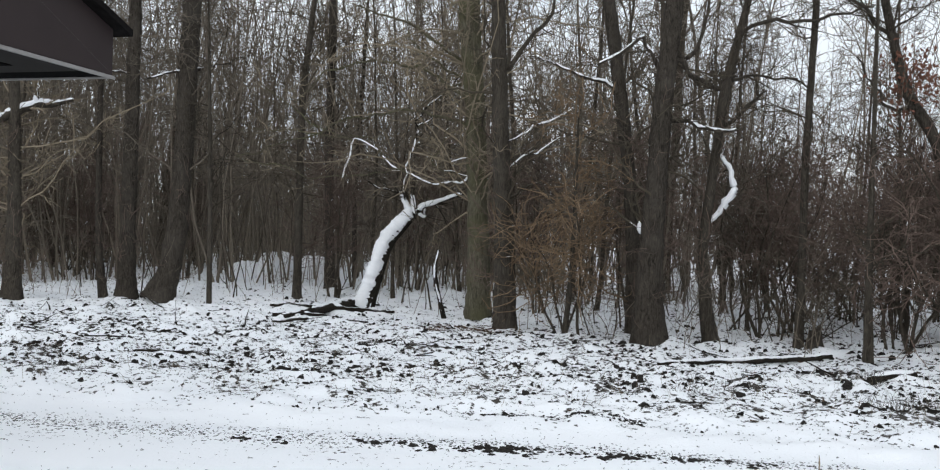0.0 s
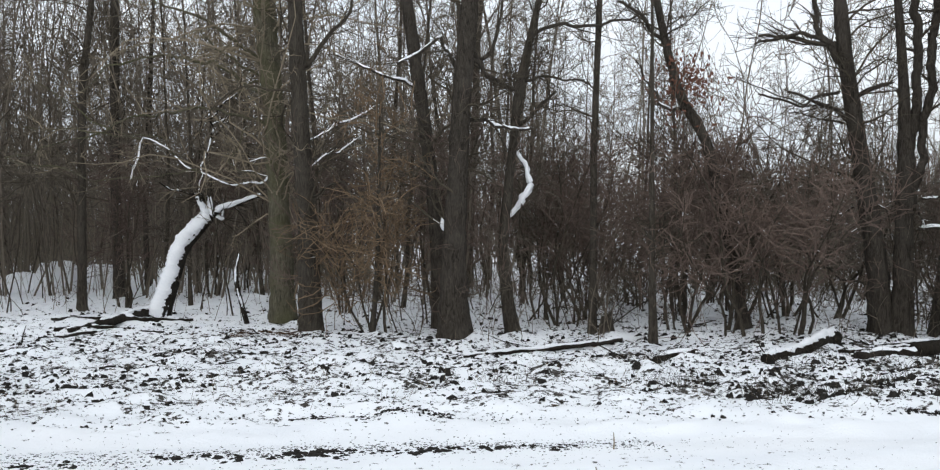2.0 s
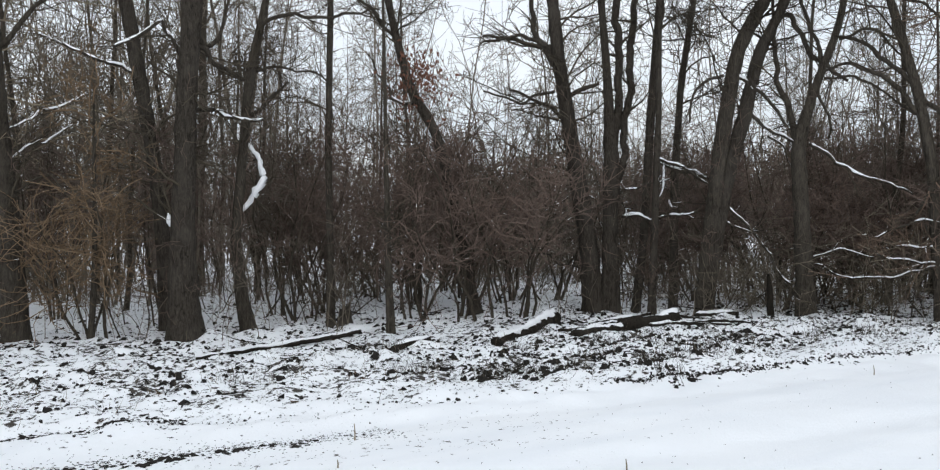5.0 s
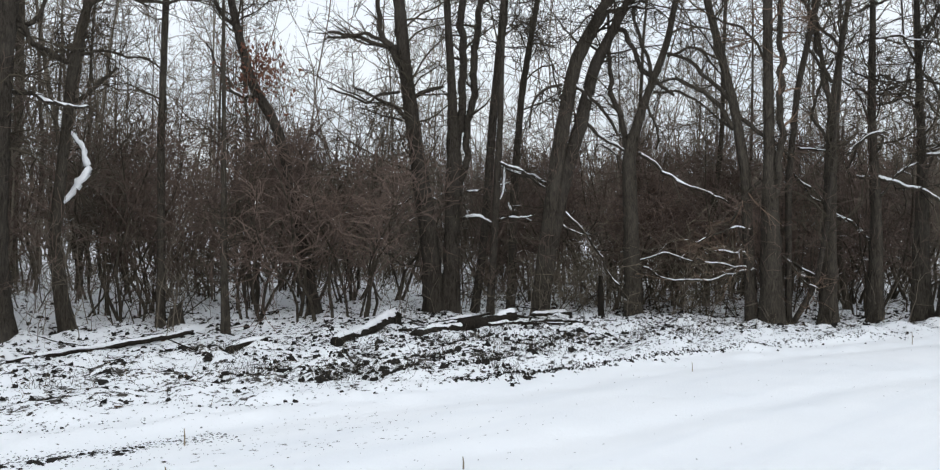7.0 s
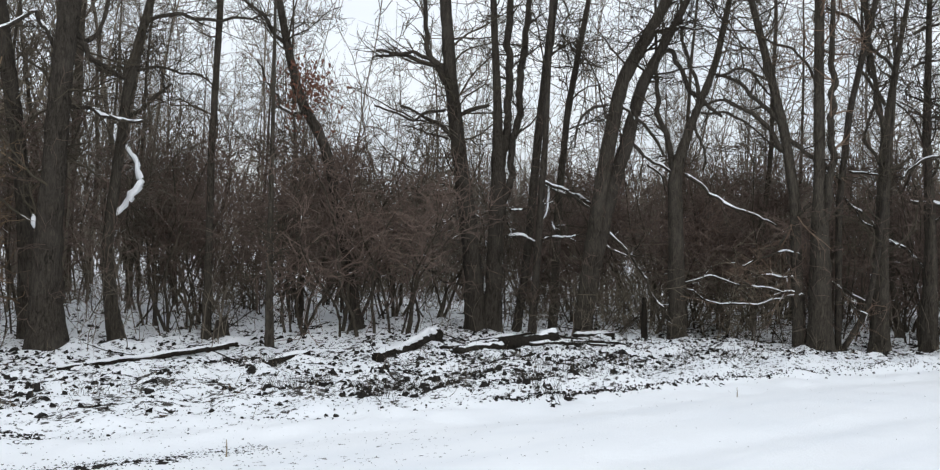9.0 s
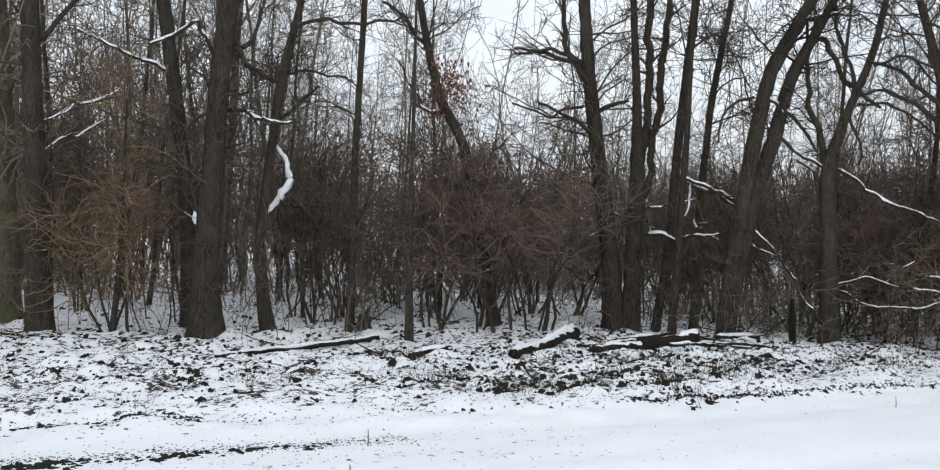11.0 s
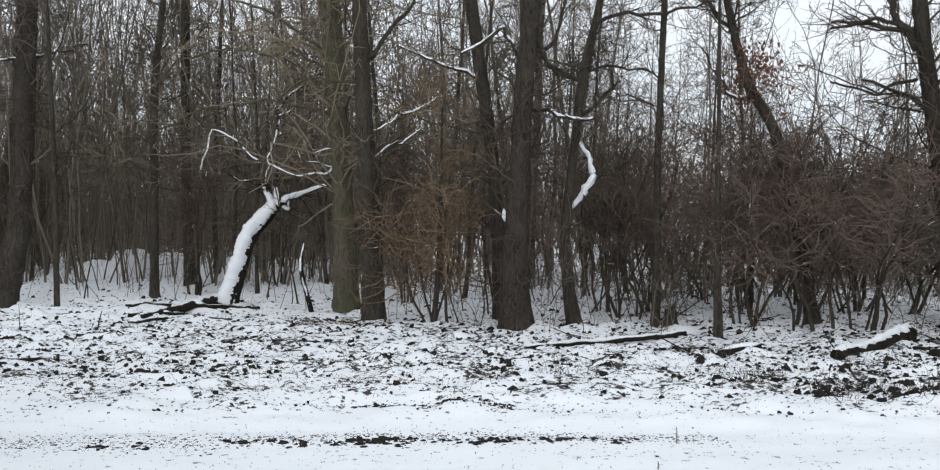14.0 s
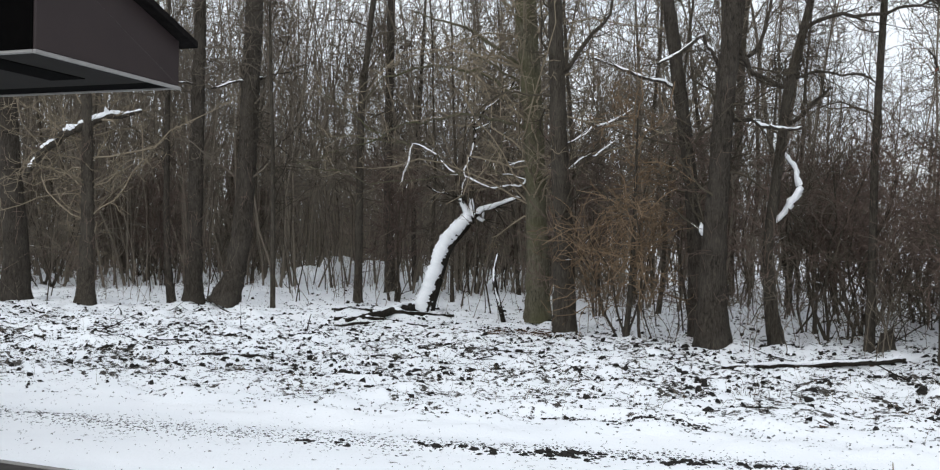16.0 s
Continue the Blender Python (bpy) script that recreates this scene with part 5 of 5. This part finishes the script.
def litter():
    g = np.random.default_rng(21)
    n = 21000
    x = g.uniform(-13, 16, n)
    e = g.gamma(1.8, 2.7, n)
    y = lane_edge(x) + 0.25 + e
    clump = np.sin(1.9 * x + 1.2 * np.sin(2.3 * y)) * np.sin(2.7 * y + np.sin(1.7 * x)) + 0.7 * g.normal(size=n)
    keep = (clump > 0.0) & (e < 14) & (e > 0.2)
    spots = np.stack([x, y], -1)[keep]
    # scraped earth bank by the logs, and a dark line along the lane's edge
    xb = np.concatenate([g.normal(6.8, 1.5, 1000), g.uniform(5.2, 12.5, 420)])
    yb = np.concatenate([lane_edge(xb[:1000]) + 0.35 + g.gamma(2.2, 0.75, 1000), lane_edge(xb[1000:]) + 0.04 + 0.10 * g.normal(size=420) + 0.06 * np.sin(3 * xb[1000:])])
    xc = g.uniform(-8, 5.2, 300)
    yc = lane_edge(xc) + 0.05 + 0.07 * g.normal(size=300)
    spots = np.concatenate([spots, np.stack([xc, yc], -1), np.stack([xb, yb], -1)])
    sizes = 0.009 + 0.060 * g.beta(1.15, 5.6, len(spots))
    sizes[-420:] *= 0.55
    sizes[-1420:-420] *= 0.95
    sizes[-1720:-1420] *= 0.5
    scatter("leaf_clods", spots, sizes, "dark clods of soil and wet leaves poking through the snow", "litter", SOIL, 3, 0.85)
    n = 4200
    x = g.uniform(-13, 16, n)
    y = lane_edge(x) + 0.1 + g.gamma(2.0, 2.9, n)
    scatter("fallen_leaves", np.stack([x, y], -1), g.uniform(0.012, 0.035, n), "curled brown fallen leaves scattered on snow", "leaves", LEAF_DEAD, 4, 0.7, True)
    # crumbs of leaf and soil, finest of all, also in the lane
    n = 24000
    x = g.uniform(-12, 15, n)
    y = lane_edge(x) + np.where(g.uniform(size=n) < 0.25, -g.gamma(2.0, 0.7, n), g.gamma(1.6, 1.7, n))
    y = np.maximum(y, 3.2)
    keep = (y > lane_edge(x)) | (g.uniform(size=n) < np.interp(x, [-2, 2.5, 5], [0.9, 0.6, 0.06]))
    x, y = x[keep], y[keep]
    n = len(x)
    size = g.uniform(0.003, 0.010, n) * np.where(y < lane_edge(x), 0.8, 1.25)
    a = g.uniform(0, 6.28, (n, 1)) + np.array([0, 2.1, 4.2])
    rim = np.stack([np.cos(a), np.sin(a) * 0.8, g.uniform(-0.3, 0.3, (n, 3))], -1) * (0.7 + 0.6 * g.uniform(size=(n, 3, 1)))
    v = np.concatenate([rim, np.tile([[[0.0, 0.0, 0.8]]], (n, 1, 1))], 1) * size[:, None, None]
    v += np.stack([x, y, ground_height(x, y) + size * 0.2], -1)[:, None]
    f = np.array([(0, 1, 3), (1, 2, 3), (2, 0, 3)])
    q = (f[None] + (np.arange(n) * 4)[:, None, None]).reshape(-1, 3)
    tagged(new("leaf_crumbs", mesh_of("leaf_crumbs", v.reshape(-1, 3), q, SOIL, smooth=False)), "fine dark crumbs of leaf and soil on snow", "litter", kind="stuff")
    # two bare streaks in the lane and the strip of weeds between its tracks
    n = 900
    x = g.uniform(-1.9, 2.2, n)
    y = 6.10 - 0.085 * x + 0.06 * g.normal(size=n) + 0.04 * np.sin(5 * x)
    x2 = g.uniform(0.15, 1.5, 220)
    y2 = 7.2 - 0.1 * x2 + 0.04 * g.normal(size=220)
    x3 = g.uniform(-5.5, 2.8, 3200)
    y3 = np.interp(x3, [-5.5, -4.5, -2.6, -1.6, 0.4, 1.5, 2.8], [7.0, 6.75, 6.40, 6.26, 6.22, 6.08, 5.8]) + 0.13 * g.normal(size=3200)
    keep = g.uniform(size=n) < np.interp(x, [-1.9, -0.5, 0.4, 0.9, 2.2], [0.06, 0.12, 0.5, 0.25, 0.12]) * (0.6 + 0.8 * (np.sin(7 * x) > 0))
    spots = np.concatenate([np.stack([x, y], -1)[keep], np.stack([x2, y2], -1), np.stack([x3, y3], -1)])
    sizes = np.concatenate([g.uniform(0.008, 0.040, keep.sum()), g.uniform(0.008, 0.024, 220), g.uniform(0.003, 0.011, 3200)])
    scatter("bare_soil", spots, sizes, "streaks of dark bare soil in the wheel ruts", "soil", SOIL, 5, 0.35)
    # dark line of soil at the lip of the lane's edge
    x = 5.3 + 6.2 * g.uniform(0, 1, 750) ** 1.5
    scatter("edge_soil", np.stack([x, lane_edge(x) + 0.05 + 0.022 * g.normal(size=750)], -1), g.uniform(0.005, 0.017, 750) * np.interp(x, [5.3, 6.5, 11.5], [0.8, 1.0, 0.5]), "thin line of dark soil along the lane's edge", "soil", SOIL, 6, 0.9)
    # dead grass along the verge
    n = 1000
    x = g.uniform(-9, 15, n)
    y = lane_edge(x) + 0.25 + g.gamma(1.6, 1.3, n)
    z = ground_height(x, y)
    w = Wood()
    global rng
    rng = np.random.default_rng(9)
    p = shoot(np.stack([x, y, z - 0.01], -1), np.concatenate([g.normal(0, 0.35, (n, 2)), np.ones((n, 1))], 1), g.uniform(0.05, 0.20, n), 2, 0.2, -0.05)
    w.add(p, np.tile([0.0022, 0.0018, 0.0008], (n, 1)), 3)
    tagged(new("dead_grass", w.mesh("dead_grass", STRAW)), "sparse straw-coloured dead grass in the snow", "grass", kind="stuff")
    # sticks lying about under the trees
    n = 150
    x = g.uniform(-11, 13, n)
    y = lane_edge(x) + 2.2 + g.gamma(2.2, 1.5, n)
    a = g.uniform(0, 2 * np.pi, n)
    rng = np.random.default_rng(10)
    p = shoot(np.stack([x, y, ground_height(x, y) + 0.012], -1), np.stack([np.cos(a), np.sin(a), 0.05 * np.ones(n)], -1), g.uniform(0.15, 0.7, n), 3, 0.2, 0.0)
    w = Wood()
    w.add(p, np.tile([0.012, 0.010, 0.008, 0.004], (n, 1)) * g.uniform(0.5, 1.4, (n, 1)), 5)
    tagged(new("fallen_sticks", w.mesh("fallen_sticks", BARK_DEAD)), "thin dark dead sticks lying on the snow", "sticks", kind="stuff")
    # whips and seedlings standing at the wood's edge
    n = 640
    az = g.uniform(-36, 76, n)
    d = np.interp(az, *FRONT) - 1.6 + 11 * g.uniform(0, 1, n) ** 1.1
    x, y = d * np.sin(np.radians(az)), d * np.cos(np.radians(az))
    rng = np.random.default_rng(12)
    p = shoot(np.stack([x, y, ground_height(x, y) - 0.02], -1), np.concatenate([g.normal(0, 0.22, (n, 2)), np.ones((n, 1))], 1), 0.3 + 1.9 * g.uniform(0, 1, n) ** 2, 6, 0.12, 0.03)
    r = np.linspace(1, 0.3, 7)[None] * g.uniform(0.003, 0.010, (n, 1))
    w = Wood()
    w.add(p, r, 3)
    b, br = sprout(p, r, 4, 0.3, 1.0, (25, 70), (0.2, 0.7), 2, 0.2, 0.05, 0.6, 0.0026)
    w.add(b, br, 3)
    tagged(new("seedlings", w.mesh("seedlings", TWIG)), "bare upright whips and seedlings at the wood's edge", "saplings", kind="stuff")


litter()


def sapling(seed, height):
    global rng
    rng = np.random.default_rng(seed)
    root = new("sapling")
    p = shoot(np.array([[0, 0, -0.03]]), np.array([[*rng.normal(0, 0.1, 2), 1.0]]), np.array([height]), 8, 0.10, 0.05)
    r = np.linspace(1, 0.3, 9)[None] * (0.004 + 0.0042 * height)
    w = Wood()
    w.add(p, r, 5)
    part("stem", w.mesh("stem", BARK_FAR), root)
    c = Wood()
    b, br = sprout(p, r, 9, 0.3, 1.0, (25, 70), (0.25, 0.8), 3, 0.22, 0.06, 0.55, 0.003)
    c.add(b, br, 3)
    d, dr = sprout(b, br, 3, 0.2, 1.0, (25, 60), (0.12, 0.4), 1, 0.2, 0.02, 0.7, 0.0026)
    c.add(d, dr, 3)
    part("crown", c.mesh("crown", TWIG), root, "few thin side twigs")
    return tagged(root, "thin bare sapling standing in the snow", "sapling", "saplings at the wood's edge")


def plant_saplings():
    g = np.random.default_rng(44)
    kinds = [sapling(500 + i, h) for i, h in enumerate([1.1, 1.6, 2.1, 2.7, 3.3, 1.9])]
    for i in range(96):
        az = g.uniform(-34, 74)
        d = np.interp(az, *FRONT) - 1.6 + 7 * g.uniform()
        x, y = polar(az, d)
        m = pose(x, y, float(ground_height(x, y)), g.normal(0, 4), g.normal(0, 4), g.uniform(0, 360))
        if i < 6:
            kinds[i].matrix_basis = m
        else:
            copy_thing(kinds[int(g.integers(6))], m)


plant_saplings()


# rusty leaves that still hang on one oak branch
def leaf_cluster(x, y, z, r, n, seed):
    g = np.random.default_rng(seed)
    c = g.normal(size=(n, 3)) * r * np.array([0.5, 0.5, 0.55])
    k = np.array([[-1, 0, 0], [-0.2, 0.45, 0.15], [1, 0, -0.1], [-0.2, -0.45, 0.15]])
    rot = [Euler(g.uniform(0, 6.28, 3)).to_matrix() for _ in range(n)]
    v = np.array([[np.array(m @ Vector(p)) for p in k] for m in rot]) * g.uniform(0.026, 0.055, (n, 1, 1)) + c[:, None]
    ob = new("oak_leaves", mesh_of("oak_leaves", v.reshape(-1, 3), np.arange(n * 4).reshape(-1, 4), LEAF_RUST, smooth=False))
    ob.location = (x, y, z)
    w = Wood()
    global rng
    rng = np.random.default_rng(seed)
    p = shoot(np.tile([[-0.1, 0.05, -r * 0.9]], (9, 1)), np.concatenate([g.normal(0, 0.6, (9, 2)), np.ones((9, 1))], 1), np.full(9, r * 1.7), 4, 0.2, 0.02)
    w.add(p, np.tile([0.010, 0.008, 0.006, 0.004, 0.003], (9, 1)), 4)
    part("sprigs", w.mesh("sprigs", TWIG), ob)
    return ob


tagged(leaf_cluster(6.27, 12.04, 3.85, 0.46, 520, 8), "rust-brown oak leaves still hanging on a branch", "leaves")


def weed(x, y, h, seed):
    g = np.random.default_rng(seed)
    w = Wood()
    p = np.array([[(0, 0, -0.01), (0.004, 0.002, h * 0.5), (0.001, 0.006, h)]])
    w.add(p, np.array([[0.006, 0.005, 0.003]]), 6)
    ob = new("weed_stalk", w.mesh("weed_stalk", STRAW))
    ob.location = (x, y, float(ground_height(x, y)))
    tagged(ob, "single dry weed stalk standing in the lane", "weed")


weed(2.42, 5.72, 0.12, 1)
weed(7.73, 5.11, 0.10, 2)
weed(3.54, 4.03, 0.08, 3)
weed(11.68, 4.38, 0.16, 4)
weed(2.04, 5.11, 0.05, 5)


# dark tussocks of soil, leaves and weeds on the bank by the logs
TUFTS = [(3.92, 7.69), (4.91, 6.82), (4.44, 7.08), (4.55, 9.50), (6.01, 6.42), (5.97, 6.05), (6.09, 7.26), (4.33, 7.94), (4.82, 7.28), (5.25, 6.73)]


def verge_weeds():
    """Dry weed stalks in loose tufts along the verge."""
    g = np.random.default_rng(61)
    global rng
    rng = np.random.default_rng(61)
    x = g.normal(7.2, 1.9, 60)
    y = lane_edge(x) + 0.3 + g.gamma(2.0, 0.7, 60)
    x[:20] = np.repeat([a for a, b in TUFTS], 2)
    y[:20] = np.repeat([b for a, b in TUFTS], 2)
    x, y = np.repeat(x, 24) + g.normal(0, 0.12, 1440), np.repeat(y, 24) + g.normal(0, 0.10, 1440)
    p = shoot(np.stack([x, y, ground_height(x, y) - 0.01], -1), np.concatenate([g.normal(0, 0.45, (1440, 2)), np.ones((1440, 1))], 1), g.uniform(0.05, 0.20, 1440), 3, 0.25, 0.0)
    w = Wood()
    w.add(p, np.tile([0.0028, 0.0024, 0.0018, 0.001], (1440, 1)), 3)
    spots = np.repeat(np.array(TUFTS), 22, 0) + g.normal(0, 1, (22 * len(TUFTS), 2)) * np.array([0.17, 0.13])
    scatter("tussocks", spots, 0.010 + 0.042 * g.beta(1.2, 3.5, len(spots)), "dark tussocks of soil and wet leaves on the bank", "soil", SOIL, 64, 1.1)
    tagged(new("verge_weeds", w.mesh("verge_weeds", TWIG_DARK)), "dry dark weed stalks in tufts on the verge", "weeds", kind="stuff")


verge_weeds()


def leaf_patch():
    g = np.random.default_rng(62)
    spots = np.stack([g.normal(-0.05, 0.5, 520), g.normal(12.9, 0.24, 520)], -1)
    scatter("leaf_heap", spots, g.uniform(0.015, 0.045, 520), "reddish-brown bare leaves heaped at the trunks' foot", "leaves", LEAF_DEAD, 63, 0.9, True)


leaf_patch()

# broken branches strewn by the dead tree
for k, (x, y, a, ln, r) in enumerate([(-3.3, 14.2, 8, 1.1, 0.022), (-3.0, 13.7, -22, 0.9, 0.018), (-3.6, 15.3, 12, 1.4, 0.026), (-2.9, 14.6, 38, 0.8, 0.016), (-2.2, 13.8, -30, 0.7, 0.020), (-2.5, 15.0, 15, 1.2, 0.030), (-3.1, 13.4, 55, 0.6, 0.014)]):
    c, s = math.cos(radians(a)), math.sin(radians(a))
    log([(x, y, r * 1.6), (x + 0.5 * ln * c, y + 0.5 * ln * s + 0.06, r * 1.4), (x + ln * c, y + ln * s, r * 0.7)], "broken dark branch lying by the dead tree", name="fallen_branch", snow=0.25, seed=70 + k, sink=0.1)

# broken branches piled about the logs by the clump
for k, (x, y, a, ln, r) in enumerate([(6.9, 9.2, -12, 1.0, 0.020), (7.3, 9.0, 22, 0.9, 0.024), (8.1, 8.7, -35, 1.1, 0.022), (7.6, 9.4, 5, 1.3, 0.028), (8.4, 9.1, -18, 0.9, 0.018), (6.2, 9.5, 10, 0.8, 0.02), (8.8, 8.6, -40, 0.8, 0.02)]):
    c, s = math.cos(radians(a)), math.sin(radians(a))
    log([(x, y, r), (x + 0.5 * ln * c, y + 0.5 * ln * s + 0.07, r * 1.2), (x + ln * c, y + ln * s, r * 0.6)], "broken dark branch lying by the logs", name="fallen_branch", snow=0.5, seed=80 + k, sink=0.1)


# ---- porch roof and paving beside the camera ----
def porch():
    ax, ay = Vector((-0.966, 0.258, 0)), Vector((0.237, 0.972, 0))
    c = Vector((-2.87, 4.70, 0))
    long, deep, z0 = 4.2, 1.307, 2.58
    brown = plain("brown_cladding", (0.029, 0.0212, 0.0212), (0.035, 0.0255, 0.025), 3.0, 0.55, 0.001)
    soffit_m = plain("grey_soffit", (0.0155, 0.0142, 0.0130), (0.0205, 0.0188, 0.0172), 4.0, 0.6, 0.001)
    trim_m = plain("pale_trim", (0.22, 0.21, 0.20), (0.28, 0.27, 0.26), 8.0, 0.5, 0.001)
    seam_m = plain("worn_seam", (0.042, 0.033, 0.032), (0.050, 0.040, 0.039), 8.0, 0.6, 0.001)
    dark_m = plain("dark_roofing", (0.006, 0.0055, 0.0055), (0.014, 0.0125, 0.012), 20.0, 0.85, 0.003)

    # near-black colour in place of shade: side face, gap and vent slot
    black_m = plain("shade_black", (0.0015, 0.0014, 0.0014), (0.003, 0.0027, 0.0026), 20.0, 0.9, 0.001)

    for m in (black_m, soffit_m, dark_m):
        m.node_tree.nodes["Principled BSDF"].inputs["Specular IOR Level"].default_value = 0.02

    def at(u, d, z):
        return c + ax * u + ay * d + Vector((0, 0, z))

    def prism(name, outline, u0, u1, mat, parent, label=""):
        bm = bmesh.new()
        a = [bm.verts.new(at(u0, d, z)) for d, z in outline]
        b = [bm.verts.new(at(u1, d, z)) for d, z in outline]
        bm.faces.new(a), bm.faces.new(b[::-1])
        for i in range(len(a)):
            j = (i + 1) % len(a)
            bm.faces.new((a[j], a[i], b[i], b[j]))
        bmesh.ops.recalc_face_normals(bm, faces=bm.faces)
        bmesh.ops.bevel(bm, geom=bm.edges[:], offset=0.004, segments=1, affect="EDGES")
        me = bpy.data.meshes.new(name)
        bm.to_mesh(me), bm.free()
        me.materials.append(mat)
        return part(name, me, parent, label) if parent else new(name, me)

    roof = new("porch_roof")
    tagged(roof, "dark brown boxed porch roof with grey soffit", "porch roof")
    rise, low = 0.80, 0.335
    prism("cladding", [(0, z0 + 0.012), (deep, z0 + 0.012), (deep, z0 + low), (0, z0 + rise)], 0, long, brown, roof, "smooth dark brown cladding boards")
    prism("seam", [(deep - 0.02, z0 + 0.016), (deep - 0.01, z0 + 0.024), (0.43, z0 + 0.438), (0.42, z0 + 0.430)], -0.002, 0.004, seam_m, roof, "thin slanting seam in the cladding")
    s = (low - rise) / deep
    prism("roof_slab", [(-0.3, z0 + rise - 0.3 * s + 0.004), (deep + 0.10, z0 + low + 0.10 * s + 0.004), (deep + 0.10, z0 + low + 0.10 * s + 0.055), (-0.3, z0 + rise - 0.3 * s + 0.055)], -0.09, long + 0.05, dark_m, roof, "dark roofing with a plain edge")
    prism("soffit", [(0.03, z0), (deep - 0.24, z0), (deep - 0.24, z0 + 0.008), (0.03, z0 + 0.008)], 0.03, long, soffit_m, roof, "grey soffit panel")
    # flat strip: the gap's shade is colour only, without depth
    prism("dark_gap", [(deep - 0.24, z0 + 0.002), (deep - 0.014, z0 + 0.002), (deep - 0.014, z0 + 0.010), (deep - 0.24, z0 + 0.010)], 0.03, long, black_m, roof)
    # thin sheet added over the cladding to paint this face's shade
    prism("shaded_side", [(-0.006, z0 + 0.014), (-0.001, z0 + 0.014), (-0.001, z0 + rise - 0.01), (-0.006, z0 + rise - 0.01)], 0.02, long, black_m, roof, "side face of the roof box, its shade painted near-black")
    # flat plate: the dark inside of the vent slot is painted black
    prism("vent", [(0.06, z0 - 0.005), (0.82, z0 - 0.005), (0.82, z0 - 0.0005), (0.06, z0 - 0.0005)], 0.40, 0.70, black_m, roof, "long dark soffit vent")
    prism("trim", [(-0.010, z0 - 0.010), (0.014, z0 - 0.010), (0.014, z0 + 0.010), (-0.010, z0 + 0.010)], 0.014, long, trim_m, roof, "pale metal edge trim")
    prism("trim", [(deep - 0.014, z0 - 0.010), (deep + 0.008, z0 - 0.010), (deep + 0.008, z0 + 0.010), (deep - 0.014, z0 + 0.010)], 0.03, long, trim_m, roof, "pale metal edge trim")
    prism("trim", [(-0.012, z0 - 0.014), (deep + 0.012, z0 - 0.014), (deep + 0.012, z0 + 0.010), (-0.012, z0 + 0.010)], -0.010, 0.013, trim_m, roof, "pale metal edge trim")
    wall = prism("wall_house", [(-2.5, -0.2), (deep - 0.2, -0.2), (deep - 0.2, 3.6), (-2.5, 3.6)], long + 0.01, long + 0.31, brown, None)
    tagged(wall, "plain dark brown house wall behind the porch", "wall", kind="structure")
    pave = plain("dark_paving", (0.030, 0.027, 0.025), (0.060, 0.055, 0.050), 12.0, 0.8, 0.003)
    slab = prism("paving", [(-3.0, -0.08), (0.42, -0.08), (0.42, 0.03), (-3.0, 0.03)], -0.1, long, pave, None)
    tagged(slab, "dark dry paving under the porch roof", "paving", kind="structure")
    edge = prism("paving_edge", [(0.36, 0.0), (0.40, 0.0), (0.40, 0.036), (0.36, 0.036)], -0.1, long, trim_m, None)
    tagged(edge, "narrow pale edging along the paving", "edging", kind="structure")


porch()
